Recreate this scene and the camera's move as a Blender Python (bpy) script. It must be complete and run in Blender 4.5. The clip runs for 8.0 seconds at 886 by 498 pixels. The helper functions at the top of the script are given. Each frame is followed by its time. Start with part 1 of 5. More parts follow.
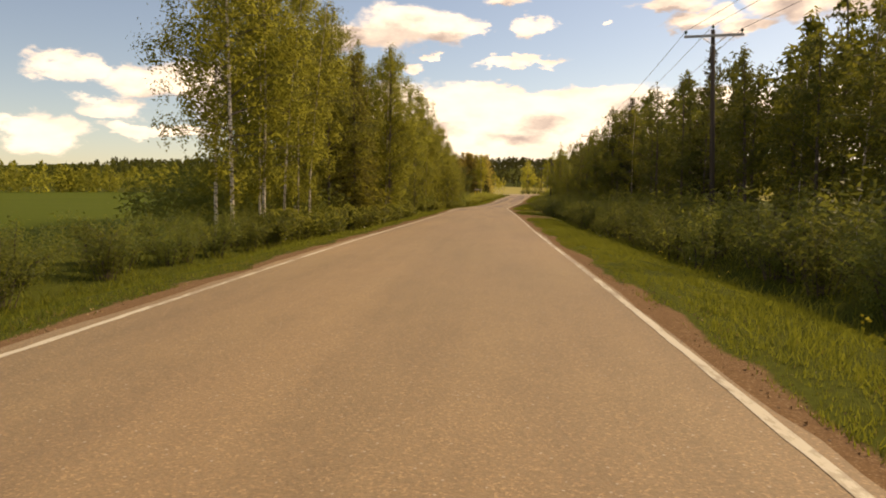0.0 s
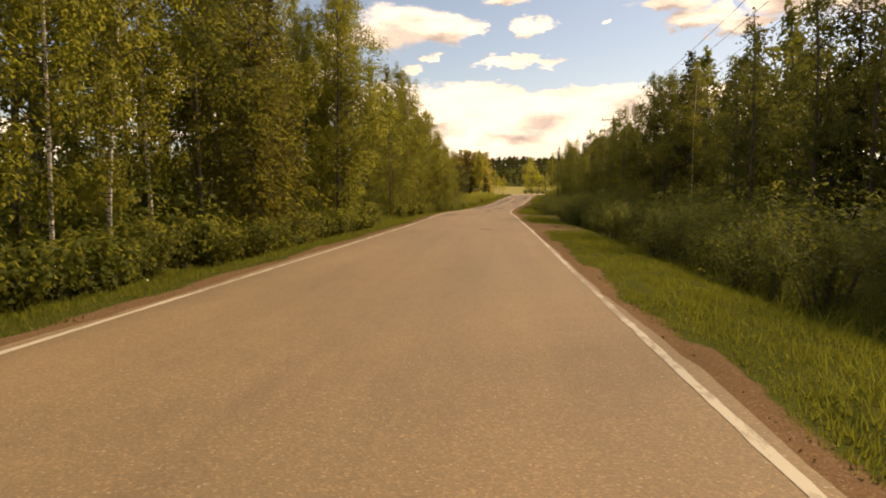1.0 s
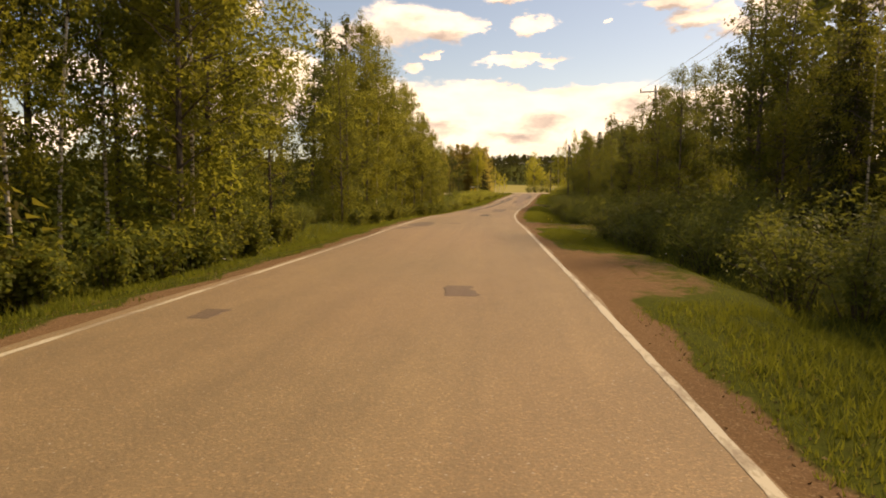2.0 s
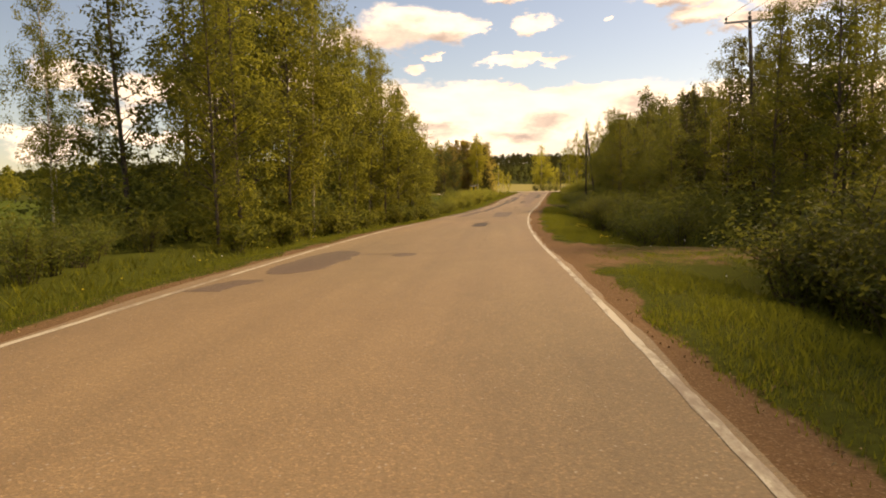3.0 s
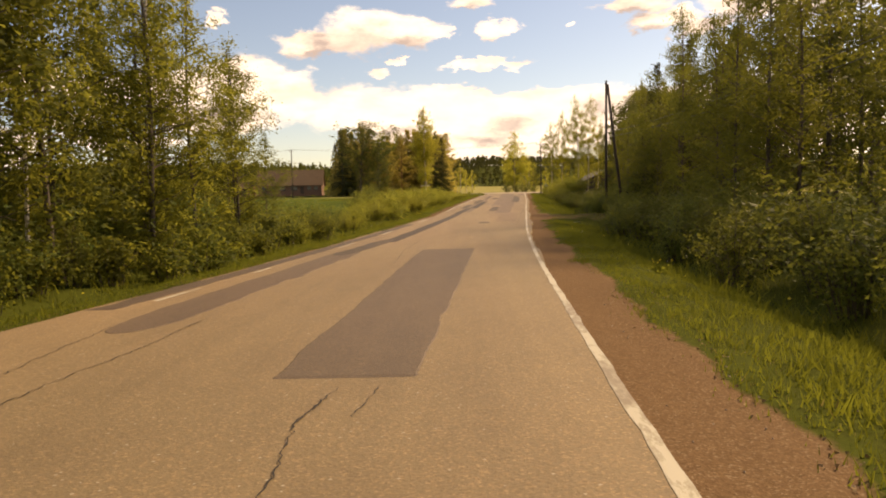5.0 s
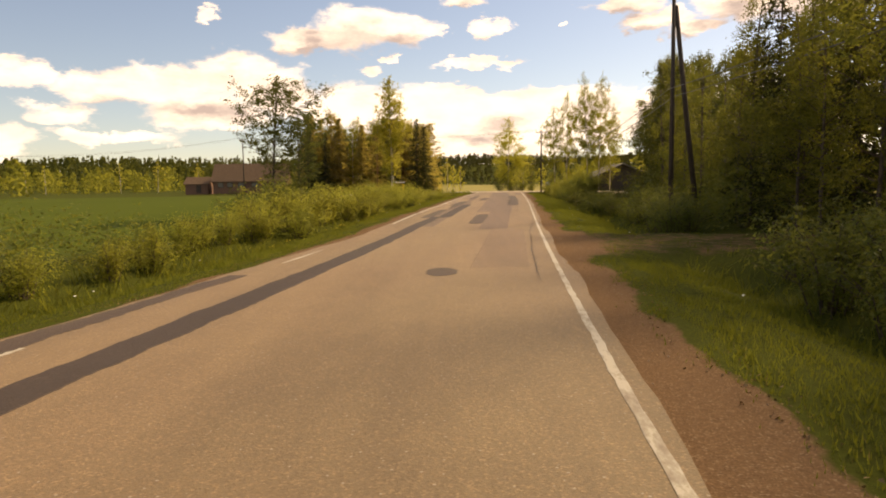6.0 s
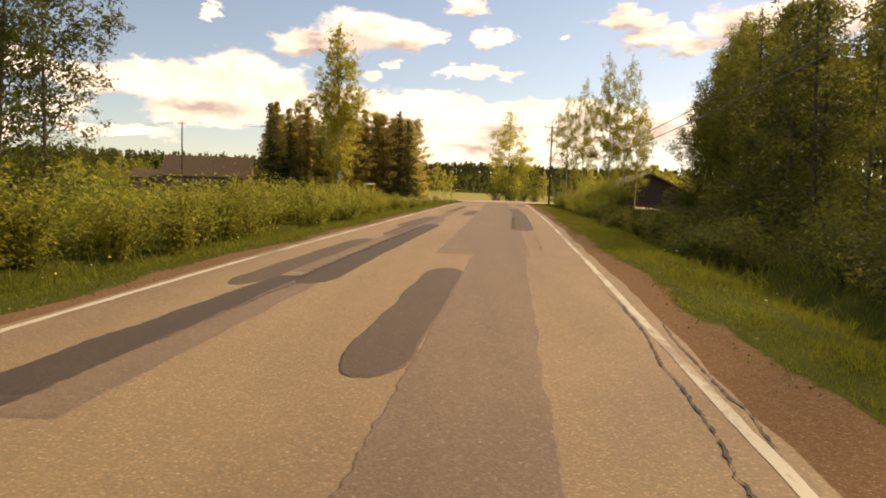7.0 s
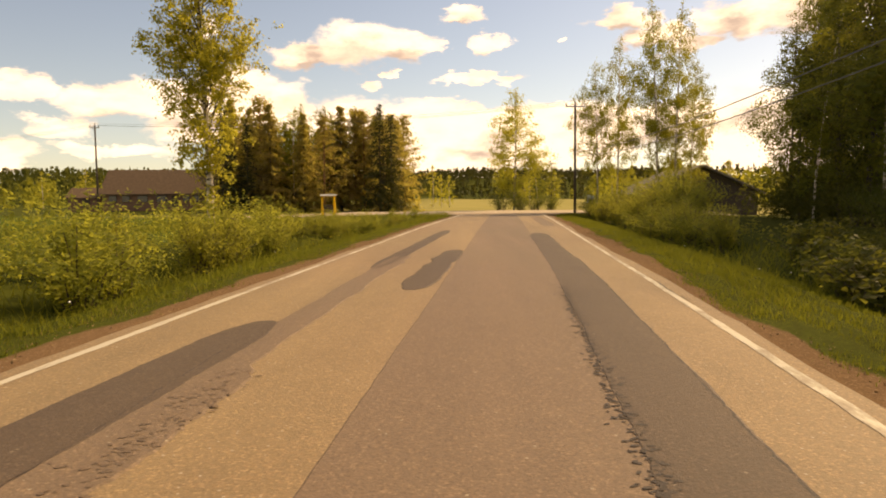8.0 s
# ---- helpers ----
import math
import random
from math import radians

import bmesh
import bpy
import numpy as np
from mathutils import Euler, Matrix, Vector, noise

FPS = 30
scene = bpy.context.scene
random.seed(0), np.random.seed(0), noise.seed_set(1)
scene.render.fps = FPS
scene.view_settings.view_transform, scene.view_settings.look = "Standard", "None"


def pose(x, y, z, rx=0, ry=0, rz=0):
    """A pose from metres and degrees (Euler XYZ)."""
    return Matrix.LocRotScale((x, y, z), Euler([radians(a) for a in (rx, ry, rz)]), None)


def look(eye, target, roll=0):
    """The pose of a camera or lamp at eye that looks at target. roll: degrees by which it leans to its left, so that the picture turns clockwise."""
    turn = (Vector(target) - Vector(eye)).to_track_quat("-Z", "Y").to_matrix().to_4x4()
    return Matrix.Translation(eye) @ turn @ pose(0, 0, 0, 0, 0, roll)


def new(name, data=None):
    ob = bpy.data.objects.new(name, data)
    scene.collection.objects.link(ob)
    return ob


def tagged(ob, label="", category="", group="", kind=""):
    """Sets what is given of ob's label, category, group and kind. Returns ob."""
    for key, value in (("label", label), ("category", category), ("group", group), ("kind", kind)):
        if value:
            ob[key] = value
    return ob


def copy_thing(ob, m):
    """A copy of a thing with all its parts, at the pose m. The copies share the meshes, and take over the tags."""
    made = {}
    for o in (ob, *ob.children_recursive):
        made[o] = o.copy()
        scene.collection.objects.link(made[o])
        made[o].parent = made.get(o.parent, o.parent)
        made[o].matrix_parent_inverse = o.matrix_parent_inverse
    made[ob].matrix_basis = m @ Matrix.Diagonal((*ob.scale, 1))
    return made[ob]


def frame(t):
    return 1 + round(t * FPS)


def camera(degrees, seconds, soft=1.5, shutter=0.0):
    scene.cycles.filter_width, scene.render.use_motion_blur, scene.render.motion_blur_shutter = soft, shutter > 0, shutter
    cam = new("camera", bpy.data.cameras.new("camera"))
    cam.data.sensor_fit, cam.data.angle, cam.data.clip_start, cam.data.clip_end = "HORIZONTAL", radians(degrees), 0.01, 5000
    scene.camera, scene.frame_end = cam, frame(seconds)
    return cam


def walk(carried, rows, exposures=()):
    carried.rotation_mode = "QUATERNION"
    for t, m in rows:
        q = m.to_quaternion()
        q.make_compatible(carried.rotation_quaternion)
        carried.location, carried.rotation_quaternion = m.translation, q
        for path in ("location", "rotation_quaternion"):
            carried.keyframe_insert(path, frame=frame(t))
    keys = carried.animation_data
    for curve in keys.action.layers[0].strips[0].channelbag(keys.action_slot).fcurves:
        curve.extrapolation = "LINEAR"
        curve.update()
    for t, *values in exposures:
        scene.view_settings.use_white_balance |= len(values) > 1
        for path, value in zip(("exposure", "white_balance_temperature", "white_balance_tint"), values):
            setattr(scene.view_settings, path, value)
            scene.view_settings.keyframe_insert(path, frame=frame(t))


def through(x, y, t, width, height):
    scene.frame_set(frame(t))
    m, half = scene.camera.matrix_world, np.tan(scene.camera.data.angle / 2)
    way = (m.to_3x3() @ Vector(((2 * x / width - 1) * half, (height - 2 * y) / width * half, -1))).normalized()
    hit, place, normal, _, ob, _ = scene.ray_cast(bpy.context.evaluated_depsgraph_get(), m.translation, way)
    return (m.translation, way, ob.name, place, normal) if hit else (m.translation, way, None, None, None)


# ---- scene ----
# ---- camera and its walk ----
cam = camera(68.0, 8.0, soft=1.9)
walk(cam, [
    (0, look((1.270, -0.000, 1.461), (-0.241, 19.864, -0.305), 0.40)),
    (0.5, look((1.326, 9.279, 1.394), (-0.221, 29.160, -0.149), 0.48)),
    (1, look((1.465, 18.894, 1.318), (-0.085, 38.757, -0.432), -0.15)),
    (1.5, look((1.554, 28.767, 1.234), (0.043, 48.624, -0.620), 0.42)),
    (1.7, look((1.575, 32.773, 1.227), (0.084, 52.640, -0.532), 0.22)),
    (2.8, look((1.786, 55.007, 0.974), (0.095, 74.835, -1.024), 0.32)),
    (3, look((1.795, 59.117, 0.885), (0.107, 78.967, -0.882), -0.92)),
    (3.5, look((1.791, 69.530, 0.788), (0.275, 89.413, -0.759), -3.55)),
    (4, look((1.919, 80.381, 0.641), (0.789, 100.287, -0.923), -3.57)),
    (4.5, look((2.256, 91.319, 0.542), (1.454, 111.228, -1.185), -1.77)),
    (5, look((2.913, 103.150, 0.348), (2.260, 123.070, -1.323), -1.19)),
    (5.2, look((3.174, 107.976, 0.337), (2.576, 127.890, -1.417), -1.23)),
    (6.3, look((4.701, 132.831, 0.253), (4.489, 152.761, -1.408), -0.22)),
    (6.5, look((4.980, 137.378, 0.220), (4.782, 157.320, -1.289), 0.61)),
    (7, look((5.726, 148.761, 0.325), (5.546, 168.704, -1.177), 1.82)),
    (7.5, look((6.458, 159.888, 0.589), (6.079, 179.828, -0.911), 1.58)),
    (8, look((7.164, 170.899, 0.832), (6.797, 190.854, -0.461), -0.58)),
], exposures=[(0, 0.18, 9100, 20), (1.5, 0.23, 9600, 21), (3.5, 0.28, 9800, 22), (5, 0.33, 9500, 22), (6.5, 0.27, 9100, 21), (7.2, 0.33, 9100, 20), (8, 0.36, 10900, 22)])

# ---- world, sun ----
SUN_AZ = radians(53.0)      # to the right of the road's direction
SUN_EL = radians(38.0)


def build_world():
    """Clear evening sky with scattered cumulus, a bright bank low ahead."""
    w = bpy.data.worlds.new("sky")
    scene.world = w
    w.use_nodes = True
    nt = w.node_tree
    nt.nodes.clear()

    def node(kind, **kw):
        n = nt.nodes.new(kind)
        for k, v in kw.items():
            if k == "op":
                n.operation = v
            else:
                n.inputs[k].default_value = v
        return n

    def link(a, b):
        nt.links.new(a, b)

    def math(op, a, b=None, c=None, clamp=False):
        n = nt.nodes.new("ShaderNodeMath")
        n.operation, n.use_clamp = op, clamp
        for i, v in enumerate((a, b, c)):
            if v is None:
                continue
            if isinstance(v, (int, float)):
                n.inputs[i].default_value = v
            else:
                link(v, n.inputs[i])
        return n.outputs[0]

    out = nt.nodes.new("ShaderNodeOutputWorld")
    sky = nt.nodes.new("ShaderNodeTexSky")
    sky.sky_type, sky.sun_disc = "NISHITA", False
    sky.sun_elevation, sky.sun_rotation = SUN_EL, SUN_AZ
    sky.air_density, sky.dust_density, sky.ozone_density = 1.0, 0.5, 3.0
    coord = nt.nodes.new("ShaderNodeTexCoord").outputs["Generated"]
    sep = nt.nodes.new("ShaderNodeSeparateXYZ")
    link(coord, sep.inputs[0])
    deg = 57.2958
    az = math("MULTIPLY", math("ARCTAN2", math("MULTIPLY", sep.outputs[0], -1.0), sep.outputs[1]), deg)
    el = math("MULTIPLY", math("ARCSINE", sep.outputs[2]), deg)

    def noise_tex(scale, detail, rough, stretch=2.2):
        mp = nt.nodes.new("ShaderNodeMapping")
        mp.inputs["Scale"].default_value = (1, 1, stretch)
        link(coord, mp.inputs[0])
        n = nt.nodes.new("ShaderNodeTexNoise")
        n.inputs["Scale"].default_value, n.inputs["Detail"].default_value, n.inputs["Roughness"].default_value = scale, detail, rough
        link(mp.outputs[0], n.inputs["Vector"])
        return n

    wob = noise_tex(16.0, 5.0, 0.6)
    wsep = nt.nodes.new("ShaderNodeSeparateColor")
    link(wob.outputs["Color"], wsep.inputs[0])
    waz = math("MULTIPLY_ADD", math("SUBTRACT", wsep.outputs[0], 0.5), 6.5, az)
    wel = math("MULTIPLY_ADD", math("SUBTRACT", wsep.outputs[1], 0.5), 3.4, el)
    pos = nt.nodes.new("ShaderNodeCombineXYZ")
    link(waz, pos.inputs[0]), link(wel, pos.inputs[1])
    # cumulus heaps: bearing and height in degrees, half width, half height
    heaps = [(8.0, 13.6, 4.2, 1.9), (12.5, 12.6, 3.4, 1.0), (4.5, 13.4, 3.2, 1.3), (2.0, 13.0, 1.7, 0.5), (20.3, 14.0, 1.2, 0.7),
             (18.5, 9.6, 3.8, 2.0), (15.0, 8.6, 3.5, 2.4), (23.5, 8.6, 4.0, 1.6), (28.5, 8.2, 3.6, 1.3), (20.5, 6.5, 5.0, 1.6), (33.5, 8.9, 3.0, 1.1),
             (35.7, 4.2, 3.0, 1.5), (30.7, 6.2, 3.0, 0.9), (27.0, 4.6, 5.0, 0.7), (-2.2, 10.8, 3.8, 0.45), (-0.9, 15.6, 2.2, 0.7), (-3.0, 13.6, 1.9, 0.8),
             (-14.0, 15.0, 2.6, 0.9), (-16.5, 13.6, 3.0, 0.9), (-19.5, 12.5, 2.6, 0.8), (-23.0, 14.2, 4.0, 1.6), (-29.0, 14.5, 4.5, 1.8),
             (7.5, 10.6, 1.4, 0.6), (5.3, 11.3, 0.6, 0.25), (-9.3, 13.7, 0.6, 0.3), (6.5, 7.2, 7.0, 2.3), (-2.0, 5.3, 12.0, 3.3),
             (-5.0, 8.1, 8.0, 0.9), (-13.0, 6.3, 6.0, 2.6), (-18.5, 6.8, 5.0, 1.8), (-26.0, 5.3, 8.0, 3.6), (1.0, 8.6, 5.0, 0.8)]

    def heaped(at):
        """How deep inside the heaps a bearing lies."""
        best = None
        for a, e, hw, hh in heaps:
            n = nt.nodes.new("ShaderNodeVectorMath")
            n.operation = "MULTIPLY_ADD"
            n.inputs[1].default_value, n.inputs[2].default_value = (1 / hw, 1 / hh, 0), (-a / hw, -e / hh, 0)
            link(at, n.inputs[0])
            d = nt.nodes.new("ShaderNodeVectorMath")
            d.operation = "LENGTH"
            link(n.outputs[0], d.inputs[0])
            best = d.outputs["Value"] if best is None else math("SMOOTH_MIN", best, d.outputs["Value"], 0.25)
        return math("SUBTRACT", 1.15, best)

    heap = heaped(pos.outputs[0])
    above = nt.nodes.new("ShaderNodeVectorMath")
    above.operation = "ADD"
    above.inputs[1].default_value = (-0.9, 1.0, 0)
    link(pos.outputs[0], above.inputs[0])
    under = nt.nodes.new("ShaderNodeMapRange")
    under.interpolation_type = "SMOOTHSTEP"
    under.inputs["From Min"].default_value, under.inputs["From Max"].default_value = 0.05, 0.75
    link(heaped(above.outputs[0]), under.inputs["Value"])
    high = nt.nodes.new("ShaderNodeMapRange")
    high.interpolation_type = "SMOOTHSTEP"
    high.inputs["From Min"].default_value, high.inputs["From Max"].default_value = 7.0, 11.5
    link(el, high.inputs["Value"])
    # scattered cumulus over the rest of the sky
    far = noise_tex(2.6, 6.0, 0.55, 1.6)
    away = math("MULTIPLY", math("SUBTRACT", math("MAXIMUM", math("SUBTRACT", math("ABSOLUTE", az), 38.0), math("MULTIPLY", math("SUBTRACT", el, 18.0), 2.0)), 0.0), 0.12, clamp=True)
    scattered = math("MULTIPLY", math("MULTIPLY", math("SUBTRACT", far.outputs["Fac"], 0.53), 6.0), away)
    both = math("MAXIMUM", heap, scattered)
    fine = noise_tex(70.0, 3.0, 0.6)
    ragged = math("ADD", both, math("MULTIPLY", math("SUBTRACT", fine.outputs["Fac"], 0.5), 0.28))
    cover = nt.nodes.new("ShaderNodeMapRange")
    cover.interpolation_type = "SMOOTHSTEP"
    cover.inputs["From Min"].default_value, cover.inputs["From Max"].default_value = 0.05, 0.5
    link(ragged, cover.inputs["Value"])
    # grey bellies and white tops
    belly = noise_tex(9.0, 4.0, 0.55, 3.0)
    bel = nt.nodes.new("ShaderNodeMapRange")
    bel.interpolation_type = "SMOOTHSTEP"
    bel.inputs["From Min"].default_value, bel.inputs["From Max"].default_value = 0.46, 0.66
    link(belly.outputs["Fac"], bel.inputs["Value"])
    col = nt.nodes.new("ShaderNodeMix")
    col.data_type = "RGBA"
    col.inputs["A"].default_value, col.inputs["B"].default_value = (1.28, 1.20, 1.09, 1), (0.50, 0.455, 0.46, 1)
    puff = noise_tex(30.0, 5.0, 0.6, 2.0)
    # grey undersides inside the low bank
    grey = None
    for a, e, hw, hh in ((-1.9, 4.6, 2.8, 0.8), (-4.0, 5.7, 2.2, 0.8), (-11.8, 7.0, 2.2, 0.9), (-17.2, 5.9, 3.4, 1.1), (21.0, 6.6, 6.0, 0.9), (27.5, 7.0, 4.0, 0.9), (-24.0, 6.5, 3.5, 0.9), (6.0, 5.0, 3.5, 0.6)):
        n = nt.nodes.new("ShaderNodeVectorMath")
        n.operation = "MULTIPLY_ADD"
        n.inputs[1].default_value, n.inputs[2].default_value = (1 / hw, 1 / hh, 0), (-a / hw, -e / hh, 0)
        link(pos.outputs[0], n.inputs[0])
        d = nt.nodes.new("ShaderNodeVectorMath")
        d.operation = "LENGTH"
        link(n.outputs[0], d.inputs[0])
        g = math("SUBTRACT", 1.2, d.outputs["Value"], clamp=True)
        grey = g if grey is None else math("MAXIMUM", grey, g)
    base = math("MULTIPLY", math("MULTIPLY", under.outputs[0], high.outputs[0]), 0.6)
    mottle = math("ADD", math("MULTIPLY", bel.outputs[0], 0.62), math("MULTIPLY", math("SUBTRACT", puff.outputs["Fac"], 0.42), 1.2))
    shade = math("ADD", math("MULTIPLY_ADD", grey, 0.75, base), math("MULTIPLY", mottle, math("MULTIPLY_ADD", high.outputs[0], 0.4, 0.4)), clamp=True)
    link(shade, col.inputs["Factor"])
    lift = nt.nodes.new("ShaderNodeVectorMath")
    lift.operation = "SCALE"
    lift.inputs["Scale"].default_value = 0.125
    link(sky.outputs[0], lift.inputs[0])
    mix = nt.nodes.new("ShaderNodeMix")
    mix.data_type = "RGBA"
    link(cover.outputs[0], mix.inputs["Factor"])
    link(lift.outputs[0], mix.inputs["A"])
    link(col.outputs["Result"], mix.inputs["B"])
    bg = nt.nodes.new("ShaderNodeBackground")
    link(mix.outputs["Result"], bg.inputs["Color"])
    bg.inputs["Strength"].default_value = 1.0
    link(bg.outputs[0], out.inputs[0])


build_world()
sun_data = bpy.data.lights.new("sun", "SUN")
sun_data.energy, sun_data.angle, sun_data.color = 4.7, radians(9.0), (1.0, 0.88, 0.66)
sun = new("sun", sun_data)
sun_dir = Vector((math.sin(SUN_AZ) * math.cos(SUN_EL), math.cos(SUN_AZ) * math.cos(SUN_EL), math.sin(SUN_EL)))
sun.matrix_world = look(sun_dir * 300, (0, 0, 0))


# ---- materials ----
def mat(name, base, rough=0.8, spec=0.3):
    m = bpy.data.materials.new(name)
    m.use_nodes = True
    b = m.node_tree.nodes["Principled BSDF"]
    b.inputs["Base Color"].default_value = (*base, 1)
    b.inputs["Roughness"].default_value = rough
    b.inputs["Specular IOR Level"].default_value = spec
    return m, m.node_tree, b


def tex(nt, kind, scale, detail=4.0, rough=0.6, stretch=None, coord="Object"):
    tc = nt.nodes.new("ShaderNodeTexCoord")
    src = tc.outputs["Object"]
    if coord == "World":
        src = nt.nodes.new("ShaderNodeNewGeometry").outputs["Position"]
    if stretch:
        mp = nt.nodes.new("ShaderNodeMapping")
        mp.inputs["Scale"].default_value = stretch
        nt.links.new(src, mp.inputs[0])
        src = mp.outputs[0]
    n = nt.nodes.new("ShaderNodeTexNoise" if kind == "noise" else "ShaderNodeTexVoronoi")
    n.inputs["Scale"].default_value = scale
    if kind == "noise":
        n.inputs["Detail"].default_value, n.inputs["Roughness"].default_value = detail, rough
    nt.links.new(src, n.inputs["Vector"])
    return n


def ramp(nt, value, stops):
    r = nt.nodes.new("ShaderNodeValToRGB")
    els = r.color_ramp.elements
    while len(els) < len(stops):
        els.new(0.5)
    for e, (p, c) in zip(els, stops):
        e.position, e.color = p, (*c, 1)
    nt.links.new(value, r.inputs[0])
    return r.outputs[0]


def blend(nt, fac, a, b, how="MIX"):
    m = nt.nodes.new("ShaderNodeMix")
    m.data_type, m.blend_type = "RGBA", how
    for v, k in ((fac, "Factor"), (a, "A"), (b, "B")):
        if isinstance(v, (int, float)):
            m.inputs[k].default_value = v
        elif isinstance(v, tuple):
            m.inputs[k].default_value = (*v, 1)
        else:
            nt.links.new(v, m.inputs[k])
    return m.outputs["Result"]


def bump(nt, b, height, strength, distance):
    n = nt.nodes.new("ShaderNodeBump")
    n.inputs["Strength"].default_value, n.inputs["Distance"].default_value = strength, distance
    nt.links.new(height, n.inputs["Height"])
    nt.links.new(n.outputs[0], b.inputs["Normal"])


def asphalt_material(name, light, dark, speck, rarity=0.965, chip_tone=(0.33, 0.28, 0.21)):
    m, nt, b = mat(name, light, 0.74, 0.32)
    big = tex(nt, "noise", 0.35, 3, 0.5, (1, 0.25, 1), "World")
    mid = tex(nt, "noise", 2.2, 5, 0.6, (1, 0.5, 1), "World")
    chips = tex(nt, "voronoi", 62.0, coord="World")
    grain = tex(nt, "noise", 45.0, 3, 0.7, coord="World")
    c = ramp(nt, big.outputs["Fac"], [(0.35, light), (0.65, dark)])
    c = blend(nt, 0.35, c, ramp(nt, mid.outputs["Fac"], [(0.35, dark), (0.65, light)]))
    tone = nt.nodes.new("ShaderNodeSeparateColor")
    nt.links.new(chips.outputs["Color"], tone.inputs[0])
    c = blend(nt, 0.46, c, ramp(nt, tone.outputs[0], [(0.0, (0.35, 0.33, 0.32)), (0.55, (0.5, 0.5, 0.5)), (0.86, (0.62, 0.55, 0.5)), (0.95, (0.95, 0.9, 0.85))]), "OVERLAY")
    c = blend(nt, 0.27, c, ramp(nt, grain.outputs["Fac"], [(0.3, (0.3, 0.3, 0.3)), (0.7, speck)]), "OVERLAY")
    spots = tex(nt, "voronoi", 30.0, coord="World")
    st = nt.nodes.new("ShaderNodeSeparateColor")
    nt.links.new(spots.outputs["Color"], st.inputs[0])
    near = nt.nodes.new("ShaderNodeMath")
    near.operation = "LESS_THAN"
    near.inputs[1].default_value = 0.30
    nt.links.new(spots.outputs["Distance"], near.inputs[0])
    rare = nt.nodes.new("ShaderNodeMath")
    rare.operation = "GREATER_THAN"
    rare.inputs[1].default_value = rarity
    nt.links.new(st.outputs[1], rare.inputs[0])
    chip = nt.nodes.new("ShaderNodeMath")
    chip.operation = "MULTIPLY"
    nt.links.new(near.outputs[0], chip.inputs[0]), nt.links.new(rare.outputs[0], chip.inputs[1])
    c = blend(nt, chip.outputs[0], c, chip_tone)
    drift = tex(nt, "noise", 0.22, 2, 0.5, (1, 0.4, 1), "World")
    c = blend(nt, 0.5, c, ramp(nt, drift.outputs["Fac"], [(0.35, (0.52, 0.485, 0.47)), (0.65, (0.49, 0.505, 0.47))]), "OVERLAY")
    streak = tex(nt, "noise", 1.3, 4, 0.6, (1, 0.035, 1), "World")
    c = blend(nt, 0.30, c, ramp(nt, streak.outputs["Fac"], [(0.3, (0.32, 0.32, 0.33)), (0.7, (0.66, 0.65, 0.62))]), "OVERLAY")
    nt.links.new(c, b.inputs["Base Color"])
    bump(nt, b, grain.outputs["Fac"], 0.5, 0.01)
    return m


ASPHALT = asphalt_material("worn_asphalt", (0.240, 0.176, 0.102), (0.184, 0.134, 0.080), (0.7, 0.68, 0.62))
ASPHALT_NEW = asphalt_material("patch_asphalt", (0.090, 0.066, 0.046), (0.071, 0.052, 0.037), (0.62, 0.60, 0.58), 0.992, (0.2, 0.16, 0.12))
ASPHALT_DARK = asphalt_material("dark_patch_asphalt", (0.060, 0.045, 0.033), (0.048, 0.036, 0.027), (0.6, 0.58, 0.57), 0.996, (0.16, 0.13, 0.1))
ASPHALT_MID = asphalt_material("old_patch_asphalt", (0.138, 0.100, 0.070), (0.110, 0.081, 0.058), (0.62, 0.60, 0.58), 0.99, (0.22, 0.18, 0.13))
ASPHALT_STRIP = asphalt_material("strip_asphalt", (0.166, 0.122, 0.084), (0.142, 0.104, 0.073), (0.65, 0.62, 0.6), 0.985, (0.27, 0.23, 0.17))
ASPHALT_WORN = asphalt_material("rough_asphalt", (0.208, 0.150, 0.092), (0.166, 0.120, 0.076), (0.7, 0.66, 0.62))
BITUMEN = asphalt_material("bitumen", (0.050, 0.040, 0.034), (0.036, 0.030, 0.026), (0.6, 0.6, 0.6), 1.1)


def paint_material():
    m, nt, b = mat("line_paint", (0.7, 0.68, 0.6), 0.6)
    wear = tex(nt, "noise", 9.0, 6, 0.75, (1, 0.35, 1), "World")
    patchy = tex(nt, "noise", 0.5, 3, 0.5, coord="World")
    s = nt.nodes.new("ShaderNodeMath")
    s.operation = "ADD"
    nt.links.new(wear.outputs["Fac"], s.inputs[0]), nt.links.new(patchy.outputs["Fac"], s.inputs[1])
    c = ramp(nt, s.outputs[0], [(0.0, (0.22, 0.18, 0.13)), (0.82, (0.25, 0.20, 0.14)), (0.97, (0.38, 0.34, 0.25)), (1.0, (0.47, 0.43, 0.33))])
    nt.links.new(c, b.inputs["Base Color"])
    return m


PAINT = paint_material()


